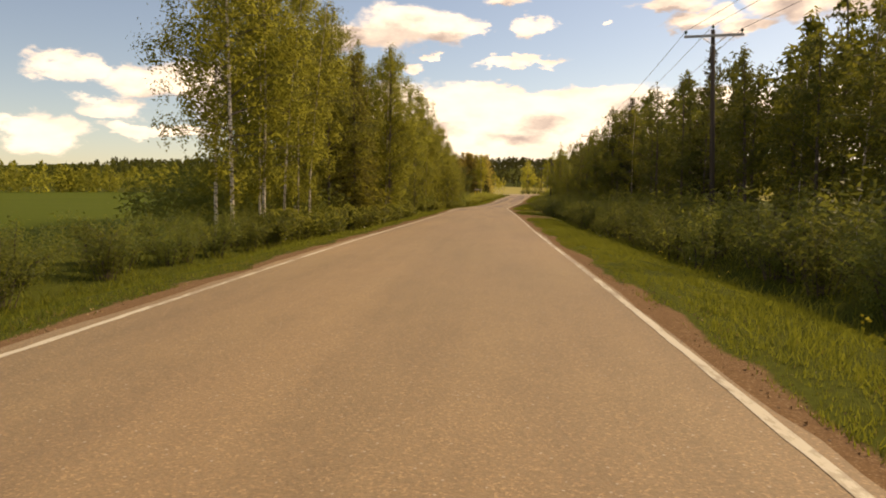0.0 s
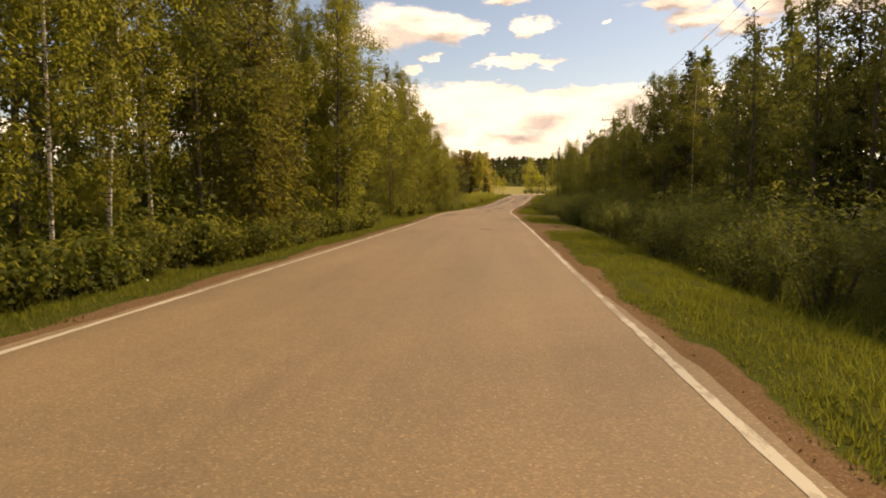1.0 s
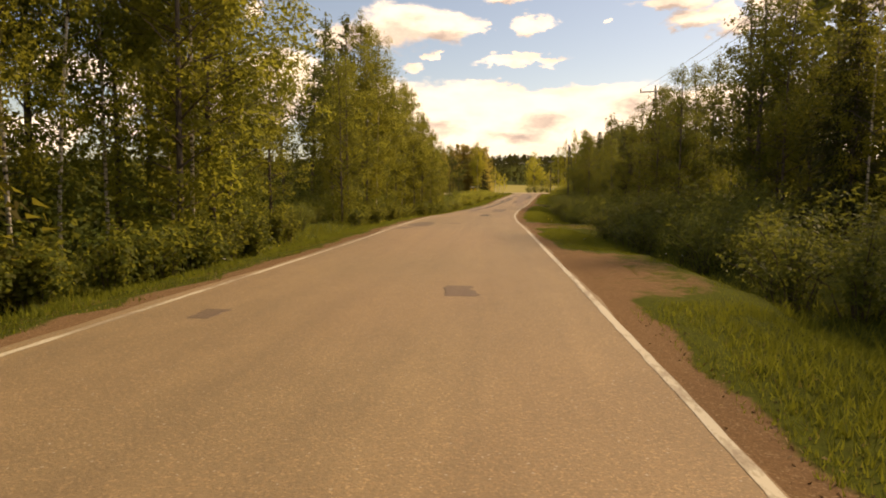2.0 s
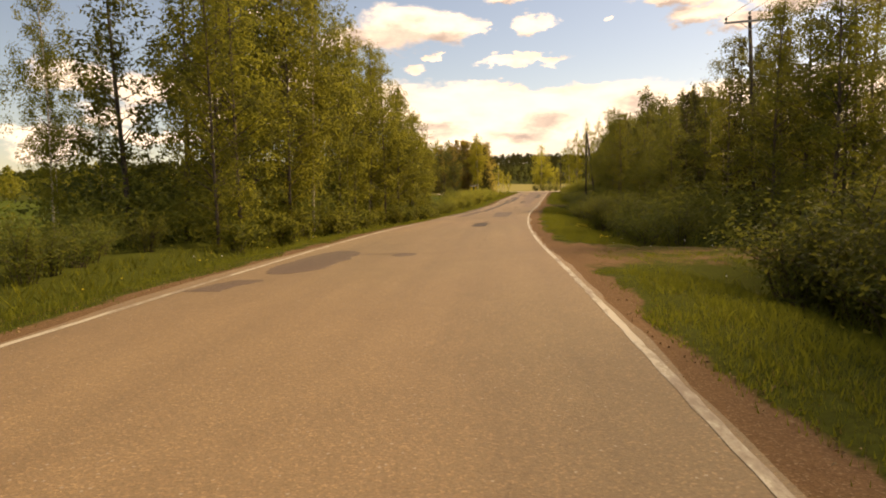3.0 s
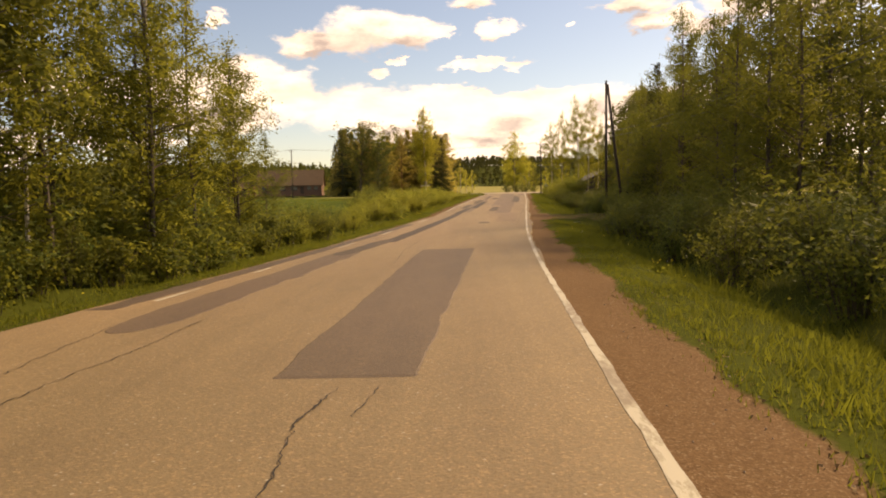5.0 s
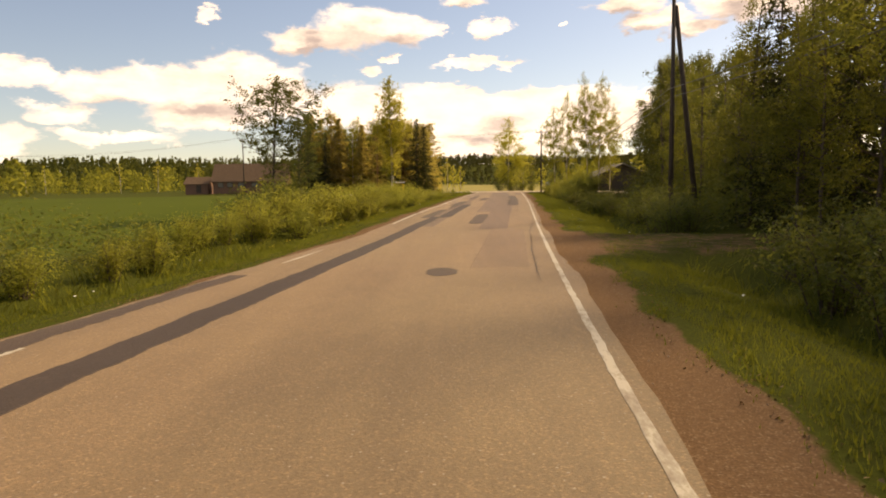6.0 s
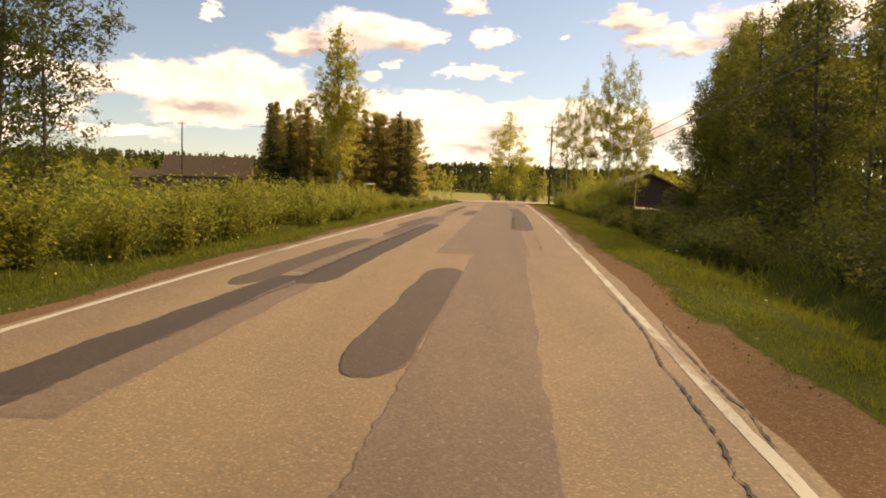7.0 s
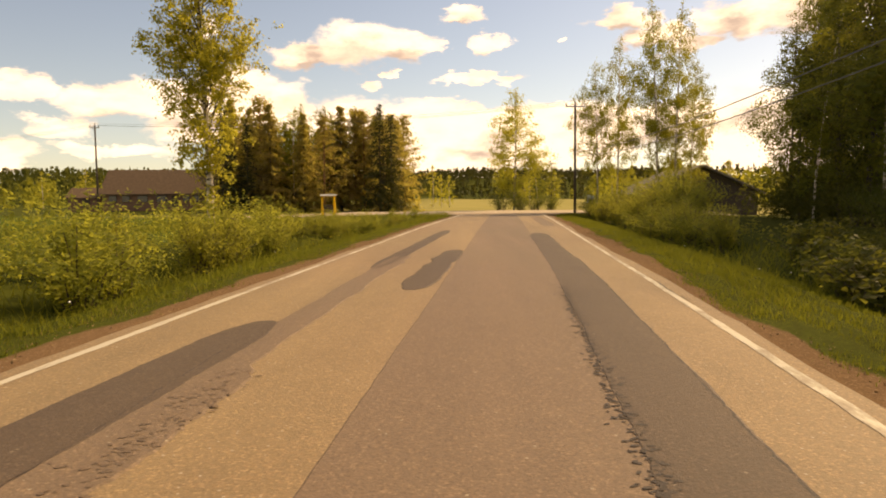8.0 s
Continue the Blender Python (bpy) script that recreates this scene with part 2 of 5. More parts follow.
def ground_material():
    """Grass, gravel shoulders and fields on one sheet, told apart by masks that the terrain carries."""
    m, nt, b = mat("terrain", (0.1, 0.1, 0.04), 1.0, 0.02)

    def mask(name):
        a = nt.nodes.new("ShaderNodeAttribute")
        a.attribute_name = name
        return a.outputs["Fac"]

    edge = tex(nt, "noise", 1.6, 6, 0.7, coord="World")
    fine = tex(nt, "noise", 14.0, 6, 0.75, coord="World")
    stones = tex(nt, "voronoi", 75.0, coord="World")
    broad = tex(nt, "noise", 0.06, 4, 0.6, coord="World")
    grass = ramp(nt, fine.outputs["Fac"], [(0.3, (0.040, 0.040, 0.010)), (0.55, (0.058, 0.070, 0.012)), (0.75, (0.084, 0.092, 0.019))])
    crop = blend(nt, 0.5, ramp(nt, broad.outputs["Fac"], [(0.3, (0.062, 0.098, 0.012)), (0.7, (0.095, 0.130, 0.018))]), grass)
    dry = ramp(nt, broad.outputs["Fac"], [(0.3, (0.22, 0.20, 0.06)), (0.7, (0.31, 0.27, 0.10))])
    st = nt.nodes.new("ShaderNodeSeparateColor")
    nt.links.new(stones.outputs["Color"], st.inputs[0])
    grit = blend(nt, 0.45, ramp(nt, fine.outputs["Fac"], [(0.3, (0.110, 0.064, 0.033)), (0.7, (0.192, 0.115, 0.060))]),
                 ramp(nt, st.outputs[0], [(0.0, (0.090, 0.056, 0.033)), (0.85, (0.20, 0.128, 0.072)), (1.0, (0.32, 0.25, 0.17))]))
    c = blend(nt, mask("crop"), grass, crop)
    c = blend(nt, mask("dry"), c, dry)
    add = nt.nodes.new("ShaderNodeMath")
    add.operation = "MULTIPLY_ADD"
    add.inputs[1].default_value = 0.9
    nt.links.new(edge.outputs["Fac"], add.inputs[0]), nt.links.new(mask("gravel"), add.inputs[2])
    k = nt.nodes.new("ShaderNodeMapRange")
    k.inputs["From Min"].default_value, k.inputs["From Max"].default_value = 0.84, 1.02
    nt.links.new(add.outputs[0], k.inputs["Value"])
    c = blend(nt, k.outputs[0], c, grit)
    nt.links.new(c, b.inputs["Base Color"])
    bump(nt, b, stones.outputs["Distance"], 0.3, 0.006)
    return m


TERRAIN = ground_material()


def leaf_material(name, tones, glow=0.66, rough=0.55, through=(0.56, 0.51, 0.065)):
    """Leaves that let some light through; every leaf and every plant differs a little."""
    m, nt, b = mat(name, tones[1], rough, 0.07)
    geo = nt.nodes.new("ShaderNodeNewGeometry")
    info = nt.nodes.new("ShaderNodeObjectInfo")
    low, high = (tuple(0.5 * (p + q) for p, q in zip(t, tones[1])) for t in (tones[0], tones[2]))
    c = ramp(nt, geo.outputs["Random Per Island"], [(0.0, low), (0.5, tones[1]), (1.0, high)])
    plant = nt.nodes.new("ShaderNodeHueSaturation")
    mr = nt.nodes.new("ShaderNodeMapRange")
    mr.inputs["To Min"].default_value, mr.inputs["To Max"].default_value = 0.75, 1.2
    nt.links.new(info.outputs["Random"], mr.inputs["Value"])
    nt.links.new(mr.outputs[0], plant.inputs["Value"])
    hr = nt.nodes.new("ShaderNodeMapRange")
    hr.inputs["To Min"].default_value, hr.inputs["To Max"].default_value = 0.485, 0.515
    nt.links.new(info.outputs["Random"], hr.inputs["Value"])
    nt.links.new(hr.outputs[0], plant.inputs["Hue"])
    nt.links.new(c, plant.inputs["Color"])
    nt.links.new(plant.outputs[0], b.inputs["Base Color"])
    tr = nt.nodes.new("ShaderNodeBsdfTranslucent")
    warm = blend(nt, 0.5, plant.outputs[0], through)
    nt.links.new(warm, tr.inputs["Color"])
    mix = nt.nodes.new("ShaderNodeMixShader")
    mix.inputs[0].default_value = glow
    nt.links.new(b.outputs[0], mix.inputs[1]), nt.links.new(tr.outputs[0], mix.inputs[2])
    nt.links.new(mix.outputs[0], nt.nodes["Material Output"].inputs["Surface"])
    return m


LEAF_BIRCH = leaf_material("birch_leaves", ((0.052, 0.068, 0.014), (0.094, 0.110, 0.021), (0.152, 0.160, 0.032)), 0.64, 0.55, (0.48, 0.45, 0.065))
# darker than the birch leaves: shade of backlit trees put into the tones
LEAF_SHADE_ALDER = leaf_material("shade_alder_leaves", ((0.040, 0.054, 0.012), (0.076, 0.092, 0.019), (0.132, 0.142, 0.030)), 0.48, 0.55, (0.42, 0.40, 0.06))
LEAF_WILLOW = leaf_material("willow_leaves", ((0.046, 0.066, 0.016), (0.082, 0.105, 0.026), (0.150, 0.168, 0.046)), 0.42, 0.55, (0.42, 0.41, 0.065))
LEAF_AIRY = leaf_material("airy_birch_leaves", ((0.10, 0.112, 0.019), (0.16, 0.168, 0.029), (0.24, 0.235, 0.048)), 0.65)
LEAF_HEDGE = leaf_material("hedge_leaves", ((0.105, 0.120, 0.022), (0.175, 0.185, 0.034), (0.25, 0.245, 0.052)), 0.54, 0.55, (0.58, 0.55, 0.08))
LEAF_POPLAR = leaf_material("poplar_leaves", ((0.17, 0.17, 0.028), (0.26, 0.25, 0.042), (0.37, 0.34, 0.08)), 0.72, 0.55, (0.74, 0.66, 0.10))
# darker, duller leaf copy: the wood's shade is painted into these tones
LEAF_SHADE_WOOD = leaf_material("shade_wood_leaves", ((0.034, 0.046, 0.013), (0.062, 0.076, 0.020), (0.110, 0.120, 0.031)), 0.40, 0.55, (0.30, 0.30, 0.05))
NEEDLE_SPRUCE = leaf_material("spruce_needles", ((0.018, 0.024, 0.012), (0.030, 0.036, 0.014), (0.050, 0.054, 0.020)), 0.12, 0.7)
NEEDLE_OLIVE = leaf_material("olive_needles", ((0.038, 0.036, 0.012), (0.066, 0.060, 0.018), (0.110, 0.092, 0.028)), 0.35, 0.7)
# pale brown tones: evening sun on the grove painted into the needles
NEEDLE_SUNLIT = leaf_material("sunlit_needles", ((0.22, 0.16, 0.066), (0.34, 0.245, 0.096), (0.43, 0.32, 0.125)), 0.62, 0.7)
GRASS_BLADE = leaf_material("grass_blades", ((0.062, 0.072, 0.011), (0.088, 0.100, 0.015), (0.118, 0.125, 0.021)), 0.48, 0.6, (0.34, 0.345, 0.045))
DRY_BLADE = leaf_material("dry_grass_blades", ((0.15, 0.115, 0.040), (0.22, 0.175, 0.060), (0.30, 0.24, 0.09)), 0.35, 0.7, (0.36, 0.30, 0.08))


def bark_material(name, light, dark, scale, stretch, lo, hi):
    m, nt, b = mat(name, light, 0.9, 0.1)
    n = tex(nt, "noise", scale, 5, 0.65, stretch)
    c = ramp(nt, n.outputs["Fac"], [(lo, dark), (hi, light)])
    nt.links.new(c, b.inputs["Base Color"])
    bump(nt, b, n.outputs["Fac"], 0.6, 0.02)
    return m


BARK_BIRCH = bark_material("birch_bark", (0.62, 0.56, 0.47), (0.06, 0.05, 0.045), 5.0, (1, 1, 3.2), 0.40, 0.50)
BARK_DARK = bark_material("grey_bark", (0.15, 0.125, 0.10), (0.05, 0.042, 0.036), 8.0, (2, 2, 0.5), 0.35, 0.65)
BARK_PINE = bark_material("pine_bark", (0.32, 0.17, 0.08), (0.10, 0.06, 0.04), 6.0, (2, 2, 0.7), 0.35, 0.6)
TWIG = bark_material("twig_bark", (0.13, 0.10, 0.07), (0.06, 0.05, 0.04), 12.0, (1, 1, 1), 0.3, 0.7)
POLE_WOOD = bark_material("tarred_pole_wood", (0.095, 0.078, 0.064), (0.05, 0.041, 0.035), 4.0, (6, 6, 0.3), 0.3, 0.7)
GREY_WOOD = bark_material("weathered_boards", (0.11, 0.088, 0.070), (0.055, 0.044, 0.037), 3.0, (8, 8, 0.4), 0.3, 0.7)
HOUSE_WALL = bark_material("brown_house_boards", (0.22, 0.13, 0.09), (0.15, 0.09, 0.065), 3.0, (6, 6, 0.5), 0.3, 0.7)
ROOF_TILE = bark_material("brown_roof_sheet", (0.17, 0.115, 0.072), (0.12, 0.08, 0.052), 2.5, (1, 1, 1), 0.3, 0.7)
ROOF_FELT = bark_material("grey_roof_felt", (0.20, 0.185, 0.17), (0.11, 0.10, 0.095), 2.0, (1, 1, 1), 0.35, 0.65)
STEEL = mat("galvanised_steel", (0.35, 0.35, 0.35), 0.45, 0.5)[0]
CABLE = mat("aluminium_cable", (0.05, 0.05, 0.05), 0.5, 0.5)[0]
GLASS_INSUL = mat("green_insulator", (0.05, 0.10, 0.07), 0.25, 0.5)[0]
WHITE_PAINT = bark_material("white_paint", (0.78, 0.76, 0.72), (0.6, 0.58, 0.54), 3.0, (1, 1, 1), 0.2, 0.5)
YELLOW_PAINT = bark_material("yellow_paint", (0.75, 0.45, 0.04), (0.55, 0.32, 0.03), 4.0, (1, 1, 1), 0.2, 0.6)
WINDOW_GLASS = mat("window_glass", (0.03, 0.035, 0.04), 0.08, 0.6)[0]
GRAVEL_ROAD = bark_material("pale_gravel", (0.46, 0.38, 0.28), (0.34, 0.27, 0.19), 3.0, (1, 1, 1), 0.3, 0.7)
STONE = bark_material("roadside_stone", (0.34, 0.27, 0.20), (0.20, 0.155, 0.115), 9.0, (1, 1, 1), 0.3, 0.7)
LITTER = bark_material("leaf_litter", (0.36, 0.25, 0.13), (0.19, 0.125, 0.065), 20.0, (1, 1, 1), 0.3, 0.7)
FLOWER = mat("yellow_flowers", (0.75, 0.60, 0.05), 0.7)[0]
FLOWER_WHITE = mat("white_flowers", (0.8, 0.8, 0.74), 0.7)[0]

# ---- helpers for meshes ----
def mesh_from(name, verts, faces, material, smooth=False):
    me = bpy.data.meshes.new(name)
    me.from_pydata([tuple(v) for v in np.asarray(verts, dtype=float).tolist()], [], [tuple(f) for f in faces])
    me.materials.append(material)
    if smooth:
        me.polygons.foreach_set("use_smooth", [True] * len(me.polygons))
    me.update()
    return me


def part_mesh(name, me, parent, label=""):
    ob = new(name, me)
    ob.parent = parent
    return tagged(ob, label)


def part(name, bm, material, parent, label=""):
    me = bpy.data.meshes.new(name)
    bm.to_mesh(me)
    bm.free()
    me.materials.append(material)
    return part_mesh(name, me, parent, label)


def box(bm, cx, cy, cz, sx, sy, sz, m=None, bevel=0.0):
    made = bmesh.ops.create_cube(bm, size=1.0, matrix=(m or Matrix()) @ Matrix.Translation((cx, cy, cz)) @ Matrix.Diagonal((sx, sy, sz, 1)))
    if bevel:
        edges = {e for v in made["verts"] for e in v.link_edges}
        bmesh.ops.bevel(bm, geom=list(edges), offset=bevel, segments=1, affect="EDGES")
    return bm


def tube(points, radii, sides=6, start=0):
    """Vertices and faces of one tapered tube along points."""
    pts = [Vector(p) for p in points]
    verts, faces = [], []
    for i, (p, r) in enumerate(zip(pts, radii)):
        d = (pts[min(i + 1, len(pts) - 1)] - pts[max(i - 1, 0)]).normalized()
        a = d.orthogonal().normalized()
        b = d.cross(a)
        for k in range(sides):
            t = 2 * math.pi * k / sides
            verts.append(p + (a * math.cos(t) + b * math.sin(t)) * r)
    for i in range(len(pts) - 1):
        for k in range(sides):
            q, s = start + i * sides, start + (i + 1) * sides
            faces.append((q + k, q + (k + 1) % sides, s + (k + 1) % sides, s + k))
    faces.append(tuple(start + (len(pts) - 1) * sides + k for k in range(sides)))
    faces.append(tuple(start + k for k in reversed(range(sides))))
    return verts, faces


def tubes(items, sides=5):
    verts, faces = [], []
    for points, radii in items:
        v, f = tube(points, radii, sides, len(verts))
        verts += v
        faces += f
    return verts, faces


def leaves(rng, centres, length, width, hang=0.0, spread=None, facing=None):
    """One pointed leaf at each centre, turned at random; hang pulls the tips down, facing turns the blades outwards."""
    c = np.asarray(centres, dtype=float)
    n = len(c)
    d = rng.normal(size=(n, 3))
    if spread is not None:
        d = d * 0.7 + np.asarray(spread)
    d[:, 2] -= hang
    if facing is not None:
        f = np.asarray(facing) + rng.normal(size=(n, 3)) * 0.38
        f /= np.linalg.norm(f, axis=1, keepdims=True) + 1e-9
        d = d - f * (d * f).sum(1, keepdims=True)
    d /= np.linalg.norm(d, axis=1, keepdims=True) + 1e-9
    e = np.cross(d, f if facing is not None else rng.normal(size=(n, 3)))
    e /= np.linalg.norm(e, axis=1, keepdims=True) + 1e-9
    ln = length * rng.uniform(0.7, 1.3, (n, 1))
    wd = width * rng.uniform(0.7, 1.3, (n, 1))
    v = np.stack([c - d * ln / 2 - e * wd / 2, c - d * ln * 0.4 + e * wd / 2, c + d * ln / 2], 1).reshape(-1, 3)
    return v, np.arange(3 * n).reshape(-1, 3).tolist()


def clumped(rng, clumps, n, stray=0.07):
    """Leaf places and facings on the skins of leafy clumps: rows of (x, y, z, radius, stretch)."""
    k = np.asarray(clumps, dtype=float)
    w = k[:, 3] ** 1.8
    pick = rng.choice(len(k), n, p=w / w.sum())
    out = rng.normal(size=(n, 3))
    out /= np.linalg.norm(out, axis=1, keepdims=True)
    out[:, 2] = np.where(rng.random(n) < 0.35, np.abs(out[:, 2]), out[:, 2])
    far = k[pick, 3:4] * rng.random((n, 1)) ** 0.4 * np.where(rng.random((n, 1)) < stray, 1.7, 1.0)
    c = k[pick, :3] + out * far * np.concatenate([np.ones((n, 2)), k[pick, 4:5]], 1)
    side = k[pick, :3] * np.array([1, 1, 0])
    side /= np.linalg.norm(side, axis=1, keepdims=True) + 0.4
    return c, out + 0.5 * side + np.array([0, 0, 0.35])


# ---- lie of the land ----
STEP = 10.0
ROAD_X = (0, 0, 0, -0.05, -0.05, 0.01, 0.05, 0.05, 0.02, -0.03, 0.155, 0.545, 1.064, 1.672, 2.422, 3.323, 4.263, 5.199, 6.169, 7.101, 7.975, 8.858, 9.767, 10.647, 11.528, 12.409, 13.29)
ROAD_Z = (0.05, 0, -0.053, -0.133, -0.25, -0.347, -0.444, -0.544, -0.606, -0.717, -0.852, -1.017, -1.139, -1.25, -1.29, -1.248, -1.125, -0.847, -0.624, -0.418, -0.247, -0.073, 0.054, 0.138, 0.2, 0.247, 0.27)
ROAD_BANK = (-0.007, -0.004, -0.001, 0.001, 0.001, 0.001, 0.002, 0.004, 0.007, 0.009, 0.005, -0.002, -0.008, -0.010, -0.009, -0.008, -0.006, -0.002, -0.001, 0.001, 0.002, 0.003, 0.003, 0.003, 0.002, 0.001, 0)
HALF = 3.08                 # road centre to edge line
ROAD_END = 229.0


def station(values, y):
    """Smooth curve through stations every STEP metres from y = -10."""
    y = np.asarray(y, dtype=float)
    v = np.asarray(values)
    s = (y + 10.0) / STEP
    i = np.clip(np.floor(s).astype(int), 0, len(v) - 2)
    t = np.clip(s, -60, len(v) + 40) - i
    a, b = v[np.clip(i - 1, 0, len(v) - 1)], v[i]
    c, d = v[i + 1], v[np.clip(i + 2, 0, len(v) - 1)]
    tt = np.clip(t, 0, 1)
    cur = b + 0.5 * tt * (c - a + tt * (2 * a - 5 * b + 4 * c - d + tt * (3 * (b - c) + d - a)))
    return cur


def xc(y):
    y = np.asarray(y, dtype=float)
    return station(ROAD_X, y) + np.clip(y - 250.0, 0, 300) * 0.088


def zc(y):
    return station(ROAD_Z, y)


def road_z(u, y):
    return zc(y) - np.asarray(u) * station(ROAD_BANK, y)


def smooth(a, b, x):
    t = np.clip((np.asarray(x, dtype=float) - a) / (b - a), 0, 1)
    return t * t * (3 - 2 * t)


TURNOUTS = ((54.5, 4.2, 7.5), (77.0, 3.2, 16.0), (146.5, 3.6, 18.0))    # y, half width, reach from the road's centre


def turnout(u, y):
    """How much of a gravel turnout there is at a place on the right-hand verge."""
    k = np.zeros(np.broadcast(u, y).shape)
    for ty, hw, reach in TURNOUTS:
        flare = hw + 2.2 * np.exp(-np.clip(u - 3.2, 0, 50) / 1.3)
        k = np.maximum(k, (1 - smooth(flare * 0.75, flare * 1.2, np.abs(y - ty))) * (u > 3.2) * (1 - smooth(reach - 2, reach, u)))
    return k


def verge_edge(u, y):
    """Distance from the road's centre at which the grass takes over from the bare shoulder."""
    wander = 0.10 * np.sin(y * 0.83) + 0.08 * np.sin(y * 2.3 + 1.0) + 0.05 * np.sin(y * 5.1 + 2.0)
    right = np.interp(y, [0, 30, 45, 66, 84, 99, 105, 115, 152, 170, 180, 187, 205], [3.66, 3.58, 3.66, 3.66, 3.8, 3.85, 3.95, 4.15, 4.05, 3.85, 3.7, 4.1, 4.0])
    return np.where(u > 0, right, 3.95) + wander


def land_z(u, y):
    u, y = np.broadcast_arrays(np.asarray(u, dtype=float), np.asarray(y, dtype=float))
    s = np.abs(u)
    base = zc(y)
    rz = road_z(np.clip(u, -4.5, 4.5), y)
    left = np.interp(s, [0, 3.3, 4.1, 5.4, 6.6, 8.0, 10.0, 14.0], [-0.07, -0.07, -0.10, -0.30, -0.62, -0.45, -0.30, -0.45])
    right = np.interp(s, [0, 3.3, 4.2, 5.6, 7.2, 8.6, 11.0, 14.0], [-0.07, -0.07, -0.10, -0.24, -0.75, -0.45, -0.30, -0.35])
    prof = np.where(u < 0, left, right)
    prof = prof * (1 - turnout(u, y)) + np.minimum(-0.08, -0.05 - 0.01 * s) * turnout(u, y)
    ditch_end = 1 - smooth(215, 226, y)
    prof = prof * ditch_end + np.interp(s, [0, 3.3, 8], [-0.07, -0.07, -0.12]) * (1 - ditch_end)
    near = rz + prof
    # open land: flat fields that rise gently ahead, hills with forest far off
    field = base * (1 - smooth(20, 160, s)) - 0.45 - 0.9 * smooth(8, 60, u) * smooth(150, 230, y) + 0.7 * smooth(215, 300, y) * smooth(-10, -60, u)
    field = field + 4.3 * smooth(262, 520, y) * (1 - 0.6 * smooth(40, 200, -u))
    field = field + 1.2 * smooth(120, 420, -u) * (1 - smooth(300, 500, y))
    x = u + xc(y)
    hills = 19 * np.exp(-((x + 330) / 190) ** 2 - ((y - 680) / 130) ** 2) + 10 * np.exp(-((x + 140) / 120) ** 2 - ((y - 720) / 110) ** 2)
    ridge = 48 * smooth(900, 1500, y) * (1 + 0.12 * np.sin(x / 210.0) + 0.07 * np.sin(x / 83.0 + 1.3))
    ridge = ridge + 14 * smooth(500, 1300, s) * (1 - smooth(900, 1500, y))
    t = smooth(11, 26, s)
    ahead = smooth(228, 262, y)
    t = np.maximum(t, ahead)
    return near * (1 - t) + field * t + hills + ridge


def place(u, y, dz=0.0):
    """World place at u metres right of the road's centre, y along it."""
    return Vector((float(xc(y)) + u, y, float(land_z(u, y)) + dz))


# ---- ground ----
def build_ground():
    us = np.concatenate([[-2600, -1900, -1400, -1000, -750, -560, -430, -340, -270, -210, -165, -130, -100, -80, -64, -52, -42, -34, -28, -24, -20, -17, -15, -13],
                         np.arange(-12, -6.01, 0.4), np.arange(-5.6, -3.0, 0.2), np.arange(-2.8, 3.0, 0.8), np.arange(3.0, 5.61, 0.2), np.arange(6.0, 12.01, 0.4), [13, 15, 17, 20, 24, 28, 34, 42, 52, 64, 80, 100, 130, 165, 210, 270, 340, 430, 560, 750, 1000, 1400, 1900, 2600]])
    ys = np.concatenate([[-400, -250, -150, -90, -60, -40, -28, -20, -15], np.arange(-10, 262, 1.0), np.arange(262, 330, 4.0), np.arange(330, 700, 18.0),
                         np.arange(700, 1700, 60.0), [1800, 2100, 2600, 3300]])
    U, Y = np.meshgrid(us, ys)
    Z = land_z(U, Y)
    rng = np.random.default_rng(5)
    rough = rng.normal(size=Z.shape) * 0.02 * (np.abs(U) > 3.6) * (np.abs(U) < 40)
    Z = Z + rough
    V = np.stack([U + xc(Y), Y, Z], -1).reshape(-1, 3)
    n = len(us)
    i, j = np.meshgrid(np.arange(len(ys) - 1), np.arange(n - 1), indexing="ij")
    k = (i * n + j).ravel()
    F = np.stack([k, k + 1, k + n + 1, k + n], 1)
    me = mesh_from("ground", V, F.tolist(), TERRAIN, True)
    s = np.abs(U)
    edge = verge_edge(U, Y)
    gravel = smooth(edge + 0.3, edge - 0.3, s) * (Y < 228)
    gravel = np.maximum(gravel, turnout(U, Y) * (0.62 - 0.16 * smooth(4.2, 5.5, U)))
    crop = smooth(11, 15, -U) * (1 - smooth(250, 262, Y))
    dry = smooth(238, 246, Y) * (1 - smooth(18, 60, -U)) * (1 - smooth(560, 640, Y))
    for name, val in (("gravel", gravel), ("crop", crop), ("dry", dry)):
        me.attributes.new(name, "FLOAT", "POINT").data.foreach_set("value", val.ravel().astype(np.float32))
    return tagged(new("ground", me), "grassy verges, gravel shoulders and open fields", "ground", kind="structure")


ground = build_ground()


# ---- road ----
def strip(us, ys, lift, thick=0.0):
    """A sheet over the road between the edges us(y) = (left, right); thick adds a rim down to the ground."""
    verts, faces = [], []
    cols = 2 if thick == 0 else 4
    for y, (a, b) in zip(ys, us):
        x = float(xc(y))
        top = lift * 0.2 if thick and lift and y in (ys[0], ys[-1]) else lift
        za, zb = float(road_z(a, y)) + top, float(road_z(b, y)) + top
        row = [(x + a, y, za), (x + b, y, zb)]
        if thick:
            rim = min(2.5 * thick, 0.03)
            row = [(x + a - rim, y, za - thick)] + row + [(x + b + rim, y, zb - thick)]
        verts += row
    for i in range(len(ys) - 1):
        for k in range(cols - 1):
            q = i * cols + k
            faces.append((q, q + 1, q + cols + 1, q + cols))
    return verts, faces


